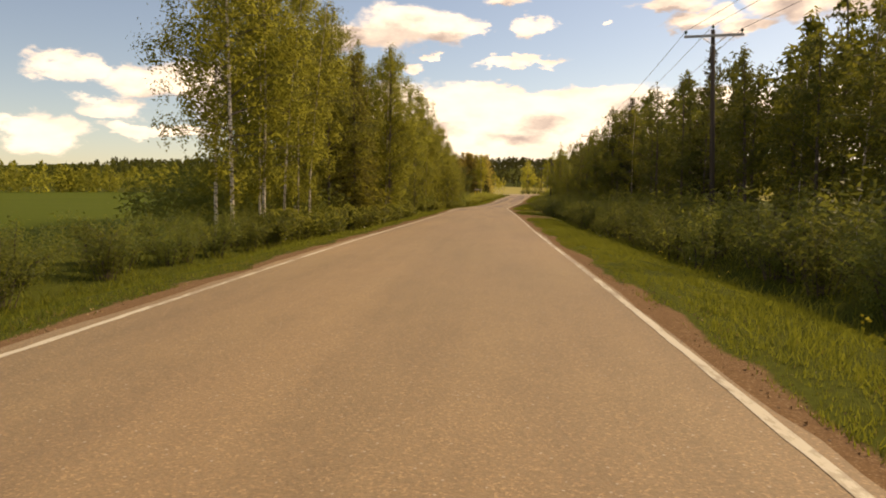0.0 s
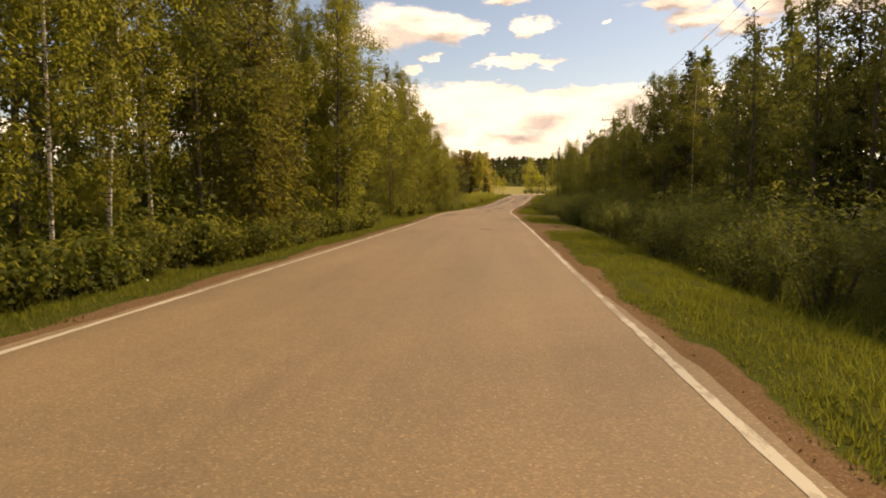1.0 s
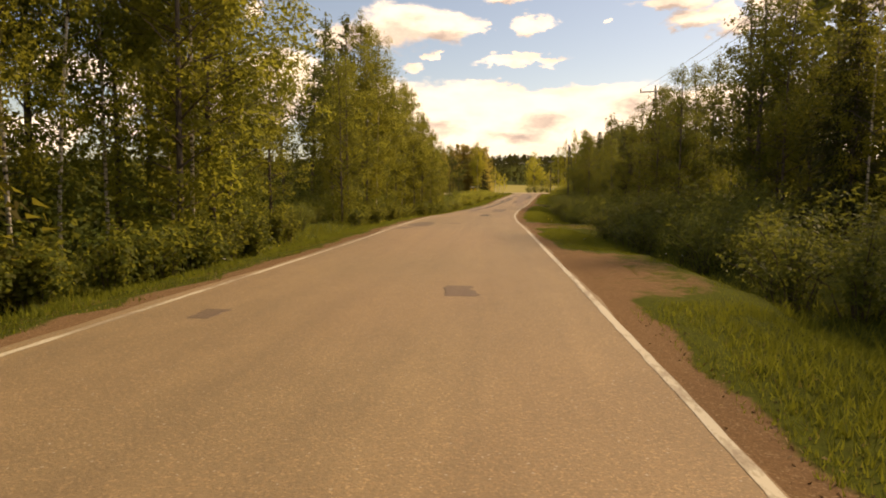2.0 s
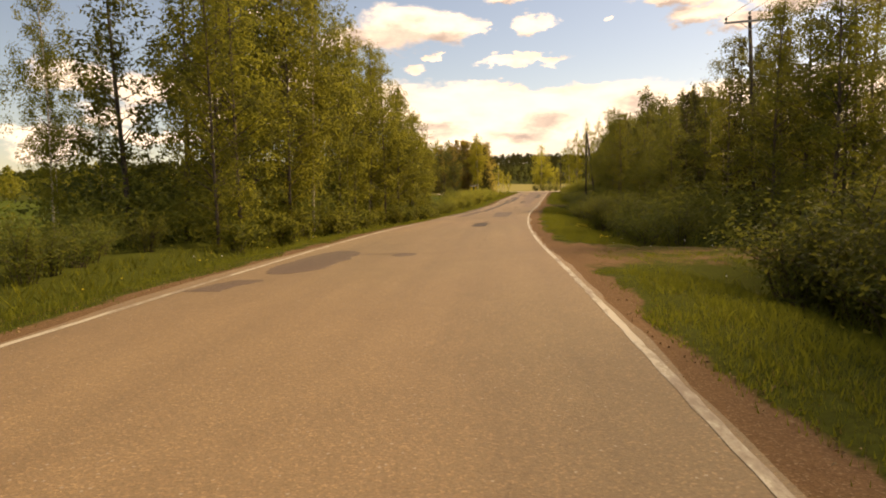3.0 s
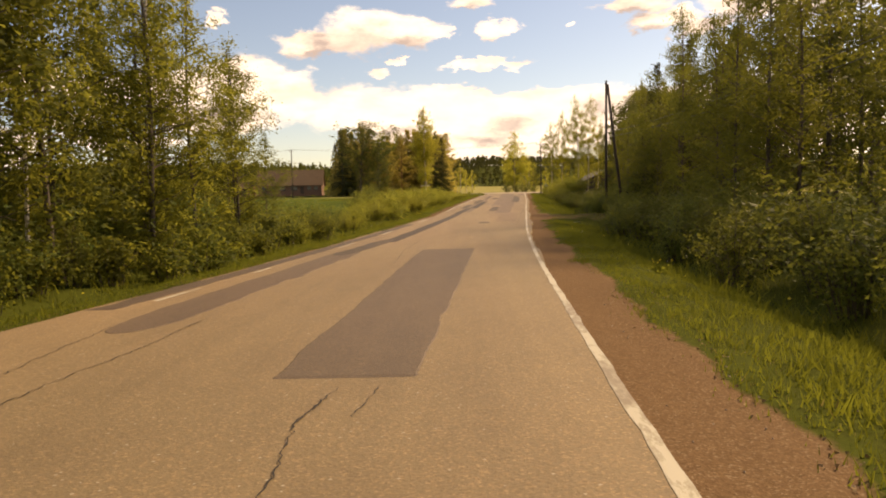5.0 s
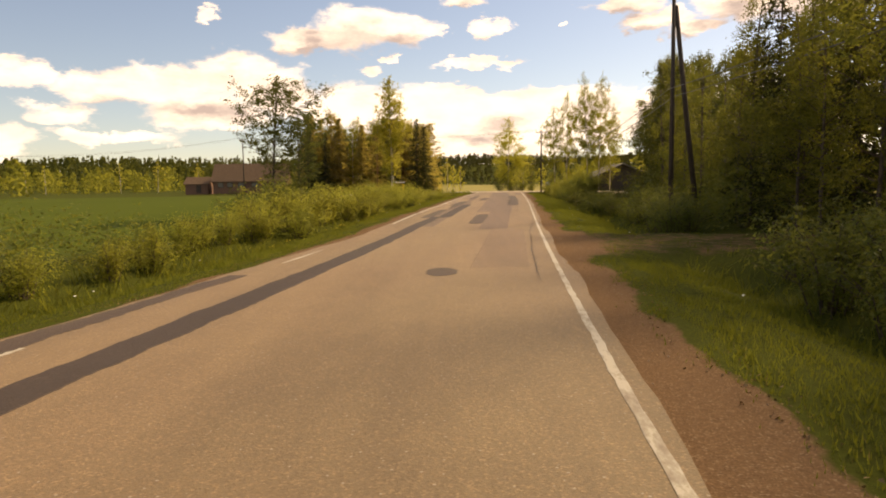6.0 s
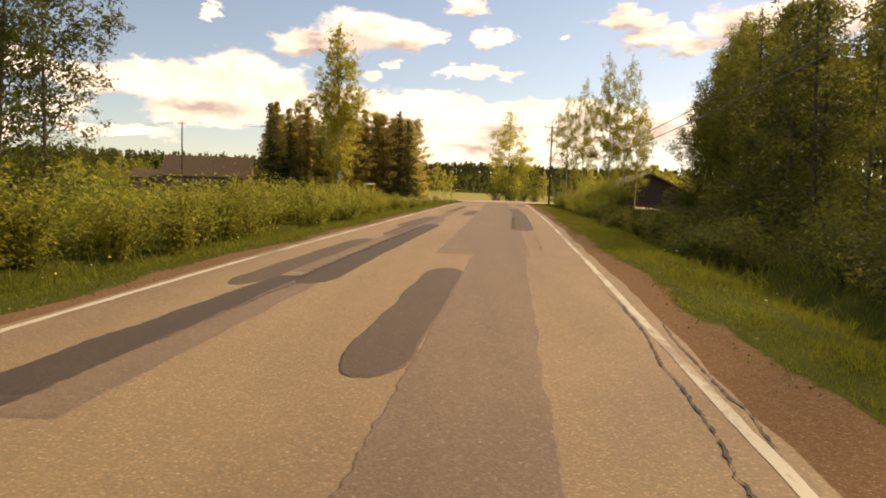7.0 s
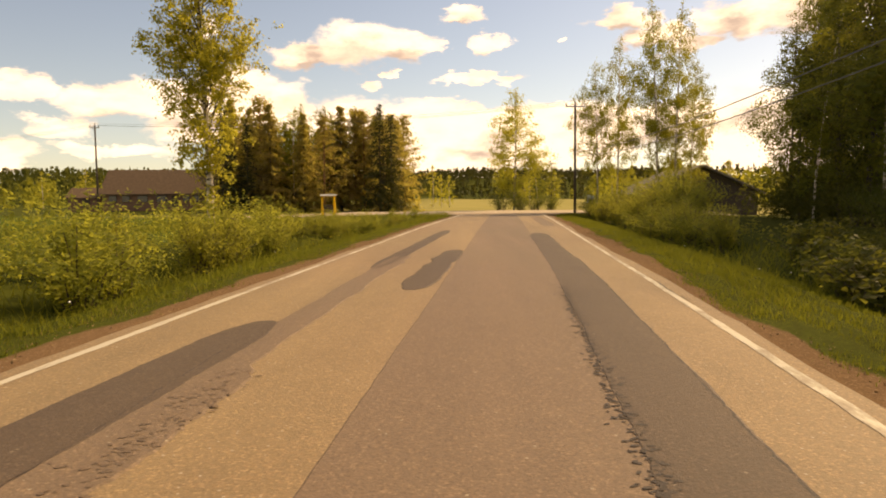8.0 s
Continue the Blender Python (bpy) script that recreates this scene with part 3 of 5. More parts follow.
def build_road():
    rng = np.random.default_rng(9)
    ys = np.arange(-60, ROAD_END + 0.01, 0.5)
    wob = np.convolve(rng.normal(size=len(ys) + 8), np.ones(9) / 9, "valid")
    wob2 = np.convolve(rng.normal(size=len(ys) + 8), np.ones(9) / 9, "valid")
    flare = 4.0 * smooth(219, ROAD_END, ys) ** 2
    right = np.interp(ys, [60, 88, 122, 136], [3.20, 3.16, 3.17, 3.32])
    left = np.interp(ys, [100, 111, 139, 148], [3.30, 3.72, 3.60, 3.30])
    us = [(-l - 0.13 * a - f, e + 0.13 * b + f) for a, b, f, e, l in zip(wob, wob2, flare, right, left)]
    # the sheet is cut across its width so that its bank is smooth
    v, f = strip(us, ys, 0.0, 0.09)
    road = new("road", mesh_from("road", v, f, ASPHALT))
    return tagged(road, "worn tan asphalt country road with white edge lines, patches and cracks", "road", kind="structure")


road = build_road()


def edge_line(u0, y0, y1, seed):
    rng = np.random.default_rng(seed)
    ys = np.arange(y0, y1 + 0.01, 0.25)
    a = rng.normal(size=len(ys)) * 0.006
    b = rng.normal(size=len(ys)) * 0.006
    us = [(u0 - 0.048 + p, u0 + 0.048 + q) for p, q in zip(a, b)]
    v, f = strip(us, ys, 0.004)
    part_mesh("edge_line", mesh_from("edge_line", v, f, PAINT), road, "worn white edge line")


edge_line(HALF, -60, 224.5, 21)
edge_line(-HALF, -60, 95.0, 22)
edge_line(-HALF, 154.3, 223, 24)
for y, run in ((113, 1.6), (117, 1.0), (124, 2.2), (131, 2.2), (141, 3.0)):
    edge_line(-HALF, y, y + run, 30 + y)


def patch(ua, ub, ya, yb, material, seed, ragged=0.03, lean=0.0, round_ends=0.0, lift=0.006, widen=0.0):
    """A repair patch: a thin slab with uneven edges, from ya to yb; lean shifts its far end sideways, widen spreads it."""
    rng = np.random.default_rng(seed)
    n = max(12, int((yb - ya) / 0.07))
    ys = np.linspace(ya, yb, n)
    t = np.linspace(0, 1, n)
    mid, hw = (ua + ub) / 2 + lean * t, (ub - ua) / 2
    hw = hw + widen * t
    if round_ends:
        d = np.minimum(ys - ya, yb - ys) / round_ends
        hw = hw * np.sqrt(np.clip(1 - (1 - np.clip(d, 0, 1)) ** 2, 0.02, 1))
    slow = np.convolve(rng.normal(size=n + 8), np.ones(9) / 3, "valid")
    slow2 = np.convolve(rng.normal(size=n + 8), np.ones(9) / 3, "valid")
    jag = (slow * 0.75 + rng.normal(size=n) * 0.22) * ragged
    jag2 = (slow2 * 0.75 + rng.normal(size=n) * 0.22) * ragged
    us = list(zip(mid - hw + jag, np.maximum(mid + hw + jag2, mid - hw + jag + 0.02)))
    v, f = strip(us, ys, lift, lift + 0.002)
    return part_mesh("asphalt_patch", mesh_from("asphalt_patch", v, f, material), road, "darker asphalt repair patch")


def crack(points, width, seed, wander=1.0):
    """A branching dark crack along (u, y) corners, as a wandering sunken-looking seam of bitumen."""
    rng = np.random.default_rng(seed)
    line = []
    for (u0, y0), (u1, y1) in zip(points, points[1:]):
        n = max(3, int(math.hypot(u1 - u0, y1 - y0) / 0.05))
        for i in range(n):
            line.append((u0 + (u1 - u0) * i / n, y0 + (y1 - y0) * i / n))
    line.append(points[-1])
    P = np.array(line)
    w = np.cumsum(rng.normal(size=P.shape) * 0.0065 * wander, 0)
    k = np.linspace(0, 1, len(P))[:, None]
    P = P + (w - w[0] - k * (w[-1] - w[0])) + rng.normal(size=P.shape) * 0.0095 * wander ** 0.5
    T = np.gradient(P, axis=0)
    T /= np.linalg.norm(T, axis=1, keepdims=True) + 1e-9
    N = np.stack([-T[:, 1], T[:, 0]], 1)
    hw = width * 0.15 * np.clip(rng.normal(0.95, 0.6, (len(P), 1)), 0.15, 2.6) * np.clip(np.minimum(k, 1 - k) * 14, 0.2, 1)
    verts, faces = [], []
    for (a, b) in zip(P - N * hw, P + N * hw):
        for (u, y) in (a, b):
            verts.append((float(xc(y)) + u, y, float(road_z(u, y)) + 0.010))
    faces = [(2 * i, 2 * i + 1, 2 * i + 3, 2 * i + 2) for i in range(len(P) - 1)]
    part_mesh("crack", mesh_from("crack", verts, faces, BITUMEN), road, "dark crack in the asphalt")


def crumble(seed, n, spot, size, material, label):
    """Loose crumbs of dark asphalt in one mesh; spot(rng) gives each (u, y)."""
    rng = np.random.default_rng(seed)
    verts, faces = [], []
    for i in range(n):
        u, y = spot(rng)
        k = len(verts)
        m = int(rng.integers(5, 8))
        s = size * rng.uniform(0.4, 1.3)
        turn = rng.normal() * 0.5
        for j in range(m):
            a = 6.283 * j / m
            q = s * rng.uniform(0.55, 1.2)
            du, dy = q * math.cos(a) * 1.5, q * math.sin(a) * 0.8
            pu, py = u + du * math.cos(turn) - dy * math.sin(turn), y + du * math.sin(turn) + dy * math.cos(turn)
            verts.append((float(xc(py)) + pu, py, float(road_z(pu, py)) + 0.0095 + 0.0002 * (i % 12)))
        faces.append(tuple(range(k, k + m)))
    tagged(part_mesh("crumbled_asphalt", mesh_from("crumbled_asphalt", verts, faces, material), road, label), kind="stuff")


# first stretch: small spots
patch(0.80, 1.28, 48.8, 50.0, ASPHALT_MID, 1, 0.08)
patch(-2.25, -1.95, 46.6, 47.3, ASPHALT_MID, 2, 0.06)
patch(-2.95, -2.45, 68.6, 70.0, ASPHALT_MID, 3, 0.06, 0.2)
patch(-2.75, -1.75, 70.8, 76.0, ASPHALT_MID, 4, 0.05, 0.15, 1.2)
patch(-0.80, -0.20, 74.4, 75.4, ASPHALT_MID, 5, 0.05, 0.1, 0.5)
crack([(-1.9, 75.0), (-0.8, 75.05), (0.85, 75.2), (1.6, 75.45), (2.65, 75.45)], 0.075, 41)
crack([(-1.75, 75.0), (-1.2, 74.95), (-0.8, 75.05)], 0.12, 58)
crack([(0.05, 76.2), (0.02, 77.0), (0.16, 77.8), (0.12, 78.9), (0.25, 80.8)], 0.03, 42, 2.4)
crack([(1.24, 76.6), (1.40, 77.6), (1.34, 79.0), (1.46, 80.5), (1.42, 83.0)], 0.03, 43, 2.2)
crack([(-1.3, 76.2), (-1.15, 78.6), (-0.9, 81.0)], 0.028, 44, 2.0)
# the long dark tongue and its crumbling end
patch(0.30, 0.98, 90.8, 95.9, ASPHALT_DARK, 6, 0.045, -0.08, 0.5)
crumble(61, 700, lambda g: (lambda q: (0.56 + (0.30 - 0.12 * q) * (g.random() + g.random() - 1) + 0.06 * q, 95.2 + 3.6 * q))(g.random() ** 1.35), 0.020, ASPHALT_DARK, "crumbled dark end of the patch")
crumble(62, 300, lambda g: (0.29 + 0.05 * g.normal(), 91.5 + 4.5 * g.random()), 0.018, ASPHALT_DARK, "crumbled dark edge of the patch")
crumble(63, 220, lambda g: (0.94 + 0.045 * g.normal(), 92.5 + 3.5 * g.random()), 0.018, ASPHALT_DARK, "crumbled dark edge of the patch")
patch(0.39, 1.55, 108.3, 122.3, ASPHALT_MID, 7, 0.022, -0.345, 0.0, 0.006, 0.18)
crack([(0.98, 108.1), (0.92, 107.2), (1.05, 106.4), (1.1, 104.8)], 0.035, 45)
crack([(1.3, 108.0), (1.25, 107.3)], 0.03, 46)
crack([(-0.2, 117.5), (-0.7, 122.0), (-0.75, 126.0)], 0.03, 47)
# left-hand strips
patch(-3.64, -3.26, 112.2, 139.0, ASPHALT_NEW, 8, 0.035, 0.15)
patch(-2.55, -1.78, 110.4, 122.5, ASPHALT_MID, 9, 0.03, -0.1, 1.2)
patch(-2.62, -2.05, 121.0, 127.5, ASPHALT_NEW, 38, 0.03, 0.3, 0.8, 0.0075)
crack([(-1.48, 106.5), (-1.42, 109.0), (-1.48, 111.3)], 0.03, 48)
crack([(-2.0, 107.5), (-2.3, 109.8), (-2.5, 111.0)], 0.03, 49)
patch(-2.14, -1.62, 126.0, 153.0, ASPHALT_DARK, 10, 0.02)
patch(-2.14, -1.60, 153.0, 158.6, ASPHALT_DARK, 11, 0.02, 0.25)
patch(-1.55, -1.12, 152.6, 160.5, ASPHALT_STRIP, 12, 0.012, 0.05)
patch(-2.42, -1.90, 157.6, 165.4, ASPHALT_NEW, 13, 0.015, 0.1, 0.9)
patch(-1.88, -1.40, 159.0, 172.0, ASPHALT_STRIP, 14, 0.012, 0.0)
patch(-1.52, -1.00, 157.8, 172.3, ASPHALT_DARK, 15, 0.015, 0.02, 0.6, 0.009)
patch(-1.78, -1.22, 170.4, 176.4, ASPHALT_STRIP, 37, 0.03, 0.06, 1.0, 0.0078)
patch(-2.05, -1.62, 166.8, 172.0, ASPHALT_NEW, 34, 0.02, -0.05, 0.7)
patch(-2.42, -1.66, 170.6, 178.3, ASPHALT_NEW, 35, 0.012, 0.12, 1.2, 0.010, -0.10)
crumble(64, 260, lambda g: (-1.30 + 0.10 * g.normal(), 172.2 + 4 * g.random()), 0.020, ASPHALT_MID, "crumbled asphalt beside the patch")
crumble(68, 760, lambda g: (-1.51 + 0.03 * g.normal(), 158.0 + 14 * g.random()), 0.024, BITUMEN, "toothed dark edge of the strip")
crack([(2.30, 170.6), (2.29, 178.0), (2.27, 185.5)], 0.05, 59, 0.5)
crack([(-1.64, 172.5), (-1.66, 174.6), (-1.73, 175.7), (-1.82, 177.1)], 0.035, 62, 0.5)
crack([(-1.0, 158.5), (-0.99, 166.0), (-0.98, 172.0)], 0.04, 60, 0.5)
patch(-2.02, -1.62, 183.5, 197.0, ASPHALT_NEW, 16, 0.015, 0.1, 2.0)
patch(-1.70, -1.30, 173.0, 186.0, ASPHALT_STRIP, 17, 0.02, -0.2)
# middle of the lane
patch(0.42, 1.05, 138.3, 139.6, ASPHALT_NEW, 18, 0.06, 0, 0.5)
patch(1.30, 2.50, 139.5, 151.1, ASPHALT_WORN, 19, 0.01, 0.0, 0, 0.0048)
patch(0.82, 1.88, 150.9, 162.5, ASPHALT_STRIP, 20, 0.02, 0.02)
patch(0.03, 1.98, 162.3, 222.0, ASPHALT_STRIP, 21, 0.006, -0.9, 0, 0.0052)
patch(0.19, 0.78, 153.6, 160.0, ASPHALT_NEW, 22, 0.012, 0.05, 0.8, 0.009)
patch(-0.92, -0.42, 180.6, 187.7, ASPHALT_NEW, 23, 0.03, 0.1, 1.2, 0.009)
patch(1.62, 2.30, 170.4, 186.0, ASPHALT_NEW, 24, 0.01, -0.02, 0.9, 0.009)
patch(1.60, 2.24, 184.6, 194.8, ASPHALT_NEW, 36, 0.02, -0.16, 1.6, 0.0088)
patch(2.2, 2.8, 200.0, 214.0, ASPHALT_STRIP, 25, 0.02, -0.2, 2.0)
# cracked right-hand wheel track
crack([(2.66, 137.5), (2.67, 141.0), (2.65, 143.0), (2.73, 146.0), (2.72, 149.0), (2.83, 152.2), (2.87, 152.6), (2.88, 153.0), (2.89, 153.6), (2.87, 154.2), (2.94, 155.3), (2.98, 156.8), (2.94, 158.6)], 0.06, 50, 0.5)
crumble(67, 150, lambda g: (2.67 + 0.03 * g.normal(), 137.5 + 10 * g.random()), 0.013, BITUMEN, "crumbled edges of the crack")
crack([(3.14, 152.3), (3.17, 152.7), (3.22, 153.1), (3.18, 153.4), (3.19, 153.9), (3.21, 154.8), (3.29, 156.0)], 0.045, 52, 0.4)
crack([(1.96, 169.4), (2.17, 166.4), (2.05, 165.0), (2.2, 163.0)], 0.024, 53, 1.6)
crack([(2.3, 168.4), (2.25, 166.2), (2.3, 164.3), (2.24, 163.2)], 0.022, 54, 1.6)
crack([(2.77, 169.3), (2.84, 167.3)], 0.03, 55)
crack([(3.34, 163.3), (3.32, 163.8), (3.21, 164.05), (3.19, 164.5), (3.12, 164.9), (3.11, 165.4), (3.17, 165.9), (3.21, 166.6), (3.23, 167.6)], 0.05, 56, 0.5)
crack([(3.22, 179.3), (3.12, 179.8), (3.11, 180.4), (3.15, 181.4)], 0.05, 57, 0.5)
crack([(2.28, 163.7), (2.27, 164.2), (2.29, 164.5), (2.18, 164.8)], 0.05, 61, 0.8)
crumble(66, 1000, lambda g: (lambda y: (1.60 + 0.045 * g.normal(), y))(170.8 + 10 * g.random() ** 1.2), 0.019, BITUMEN, "crumbled dark edge of the long patch")


def side_road():
    """Pale gravel road that crosses at the end, in front of the birch."""
    verts, faces = [], []
    us = np.arange(-26, 22, 1.5)
    for u in us:
        y = ROAD_END + 3.0 + 0.0028 * u * u * (u < 0)
        for dy, up in ((-3.4, 0.02), (-1.2, 0.12), (1.2, 0.22), (3.2, 0.28), (4.4, -0.05)):
            x = float(xc(ROAD_END)) + u
            verts.append((x, y + dy, float(land_z(x - float(xc(y + dy)), y + dy)) + up))
    for i in range(len(us) - 1):
        for k in range(4):
            q = i * 5 + k
            faces.append((q, q + 5, q + 6, q + 1))
    tagged(new("side_road", mesh_from("side_road", verts, faces, GRAVEL_ROAD)), "pale gravel road crossing at the junction", "road", kind="structure")


side_road()


# ---- trees ----
def finish_tree(name, label, category, trunk, twigs, crown, bark, twig_bark, leaf, group):
    root = tagged(new(name), label, category, group)
    tv, tf = tube(*trunk, 7)
    bv, bf = tubes(twigs, 3)
    me = mesh_from("trunk", list(tv) + list(bv), tf + [tuple(i + len(tv) for i in f) for f in bf], bark)
    me.materials.append(twig_bark)
    me.polygons.foreach_set("material_index", [0] * len(tf) + [1] * len(bf))
    me.polygons.foreach_set("use_smooth", [True] * (len(tf) - 2) + [False] * (2 + len(bf)))
    part_mesh("trunk", me, root)
    part_mesh("crown", mesh_from("crown", *crown, leaf), root)
    return root


def broadleaf(name, label, seed, height, radius, low, leaf, bark, n_limb=46, n_leaf=3600, size=(0.17, 0.11), droop=0.5, stem=0.10, peak=0.35, group="roadside trees", steep=0.9, rough=0.0, clump=0.42, along=1.9, stray=0.07):
    """A leafy tree: leaning tapered trunk, limbs that climb and droop, leaves on the skins of clumps along them."""
    rng = np.random.default_rng(seed)
    bend = rng.normal(size=2) * 0.03 * height
    hs = np.linspace(0, 1, 9)
    axis = [(bend[0] * t * t + 0.06 * math.sin(5 * t + seed), bend[1] * t * t + 0.06 * math.cos(4 * t + seed), t * height - 0.25 * (t == 0)) for t in hs]
    trunk = (axis, [stem * (1.15 - t) + 0.012 for t in hs])
    twigs, clumps = [], []
    for i in range(n_limb):
        t = low + (0.97 - low) * (i + rng.random()) / n_limb
        q = (t - low) / (1 - low)
        prof = (q / peak) ** 0.6 if q < peak else ((1 - q) / (1 - peak)) ** 0.75
        reach = radius * max(prof, 0.12) * rng.uniform(0.55 - 0.25 * rough, 1.15 + 0.15 * rough)
        az = i * 2.399 + rng.normal() * 0.4
        base = Vector((np.interp(t, hs, [a[0] for a in axis]), np.interp(t, hs, [a[1] for a in axis]), t * height))
        out = Vector((math.cos(az), math.sin(az), 0))
        rise = reach * steep * rng.uniform(0.5, 1.1)
        pts = []
        for s in (0, 0.35, 0.7, 1.0):
            z = rise * (s - 0.45 * droop * s * s * 1.6)
            pts.append(base + out * reach * s + Vector((rng.normal() * 0.05, rng.normal() * 0.05, z)))
        twigs.append((pts[::1 if reach > 1.2 else 3], [max(0.05 * (1 - t), 0.016), 0.014, 0.009, 0.005] if reach > 1.2 else [0.018, 0.006]))
        leafy = rng.uniform(0.75, 1.2) * (1 - 0.45 * rough * rng.random())
        for s in np.linspace(0.38, 1.0, max(2, int(reach * along))):
            k = min(int(s * 3), 2)
            a = pts[k].lerp(pts[k + 1], s * 3 - k)
            r = clump * height / 10 * rng.uniform(0.62, 1.25) * leafy * (0.72 + 0.4 * reach / radius)
            a = a + Vector((rng.normal() * 0.22, rng.normal() * 0.22, rng.normal() * 0.15 - r * droop * 0.7))
            clumps.append((a.x, a.y, max(a.z, r * 0.8), r, 0.75 + 0.75 * droop))
    top = Vector(axis[-1])
    clumps += [(top.x, top.y, height * q, clump * 0.55 * height / 10, 1.4) for q in (0.93, 0.975, 1.0)]
    c, facing = clumped(rng, clumps, n_leaf, stray)
    c[:, 2] = np.maximum(c[:, 2], 0.1)
    return finish_tree(name, label, "tree", trunk, twigs, leaves(rng, c, size[0], size[1], droop, None, facing), bark, TWIG if bark is not BARK_BIRCH else BARK_DARK, leaf, group)


def spruce(name, label, seed, height, radius, group="roadside trees", leaf=None, density=1.0, needle=0.10):
    rng = np.random.default_rng(seed)
    trunk = ([(0, 0, -0.2), (0.02, 0, height * 0.5), (0, 0.02, height)], [0.11 * height / 10, 0.06 * height / 10, 0.01])
    twigs, centres, along, lens = [], [], [], []
    z = height * 0.06
    while z < height * 0.985:
        q = z / height
        reach = radius * (1 - q) ** 0.85 + 0.12
        for k in range(7):
            az = rng.random() * 6.283
            r = reach * rng.uniform(0.7, 1.1)
            out = Vector((math.cos(az), math.sin(az), 0))
            tip = Vector((0, 0, z)) + out * r + Vector((0, 0, -0.28 * r + 0.10 * r * rng.normal() + 0.25 * q))
            twigs.append(([(0, 0, z), tip], [0.02, 0.005]))
            n = max(9, int(r * 14 * density))
            s = rng.uniform(0.1, 1.0, n)[:, None]
            p = np.array([0, 0, z]) * (1 - s) + np.array(tip) * s + rng.normal(size=(n, 3)) * np.array([0.16, 0.16, 0.13]) * (0.55 + 0.45 * (1 - q))
            centres.append(p)
            d = np.tile(np.array(out) * 0.8, (n, 1))
            d[:, 2] -= 0.35
            along.append(d)
            lens.append(np.full((n, 1), 0.14 + 0.24 * (1 - q)))
        z += 0.24 + 0.12 * rng.random()
    c, d = np.concatenate(centres), np.concatenate(along)
    return finish_tree(name, label, "tree", trunk, twigs, leaves(rng, c, np.concatenate(lens) * (needle / 0.10) ** 0.5, needle, 0.2, d), BARK_DARK, TWIG, leaf or NEEDLE_SPRUCE, group)


def pine(name, label, seed, height, radius, group="trees by the farm"):
    rng = np.random.default_rng(seed)
    trunk = ([(0, 0, -0.2), (0.1, 0.05, height * 0.5), (0.05, 0.15, height)], [0.17, 0.12, 0.02])
    twigs, clumps = [], []
    for i in range(40):
        t = 0.12 + 0.86 * (i + rng.random()) / 40
        reach = radius * (0.5 + 0.7 * math.sin(math.pi * min(t * 0.95, 1))) * rng.uniform(0.5, 1.1) * (1.25 - t)
        az = i * 2.399
        tip = Vector((math.cos(az) * reach, math.sin(az) * reach, t * height + 0.25 * reach))
        twigs.append(([(0.05, 0.05, t * height), tip], [0.05, 0.01]))
        for s in (0.45, 0.75, 1.0):
            clumps.append((tip.x * s, tip.y * s, t * height + 0.25 * reach * s, rng.uniform(0.5, 0.95), 0.7))
    c, facing = clumped(rng, clumps, 2300)
    return finish_tree(name, label, "tree", trunk, twigs, leaves(rng, c, 0.42, 0.20, -0.2, None, facing), BARK_PINE, BARK_PINE, NEEDLE_SUNLIT, group)


def shrub(seed, height, spread, leaf, n_leaf=1300, size=(0.13, 0.055), name="willow_shrub", label="dense green roadside willow shrub beside the ditch"):
    rng = np.random.default_rng(seed)
    root = tagged(new(name), label, "shrub", "roadside shrubs")
    stems, clumps = [], []
    for i in range(18):
        az, lean = rng.random() * 6.283, rng.uniform(0.1, 1.0)
        h = height * rng.uniform(0.6, 1.1) * (1.05 - 0.45 * lean)
        tip = Vector((math.cos(az) * spread * lean, math.sin(az) * spread * lean, h))
        mid = Vector((tip.x * 0.4, tip.y * 0.4, h * 0.6))
        foot = Vector((math.cos(az) * 0.25 * lean, math.sin(az) * 0.25 * lean, -0.1))
        stems.append(([foot, mid, tip], [0.016, 0.011, 0.004]))
        for s in (0.3, 0.52, 0.74, 0.94):
            a = foot.lerp(mid, s * 2) if s < 0.5 else mid.lerp(tip, s * 2 - 1)
            r = spread * rng.uniform(0.14, 0.27)
            clumps.append((a.x, a.y, max(a.z, r), r, 1.5))
    c, facing = clumped(rng, clumps, n_leaf, 0.12)
    c[:, 2] = np.maximum(c[:, 2], 0.03)
    part_mesh("stem_clump", mesh_from("stem_clump", *tubes(stems, 3), TWIG), root)
    part_mesh("foliage", mesh_from("foliage", *leaves(rng, c, size[0], size[1], -0.5, None, facing), leaf), root)
    return root


BIRCH_LABEL = "tall birch with a white trunk and drooping green crown"
ALDER_LABEL = "leafy green broadleaf tree with a dark slender trunk"
WOOD_LABEL = "leafy tree in the wood behind the roadside"
birches = [broadleaf("birch_tree", BIRCH_LABEL, 11 + i, 10.0, 1.75, 0.14, LEAF_BIRCH, BARK_BIRCH, n_limb=44, n_leaf=10000, size=(0.080, 0.062), droop=0.9, stem=0.034, peak=0.4, clump=0.34) for i in range(4)]
alders = [broadleaf("alder_tree", ALDER_LABEL, 31 + i, 10.0, 2.15, 0.05, LEAF_SHADE_ALDER if i % 2 else LEAF_BIRCH, BARK_DARK, n_limb=46, n_leaf=9400, size=(0.090, 0.070), droop=0.35, stem=0.05, peak=0.3, clump=0.44) for i in range(4)]
woods = [broadleaf("wood_tree", WOOD_LABEL, 41 + i, 10.0, 2.5, 0.08, LEAF_SHADE_ALDER if i == 1 else LEAF_SHADE_WOOD, BARK_DARK, n_limb=30, n_leaf=1500, size=(0.27, 0.20), clump=0.48, droop=0.4, stem=0.08, peak=0.35, group="trees of the wood") for i in range(3)]
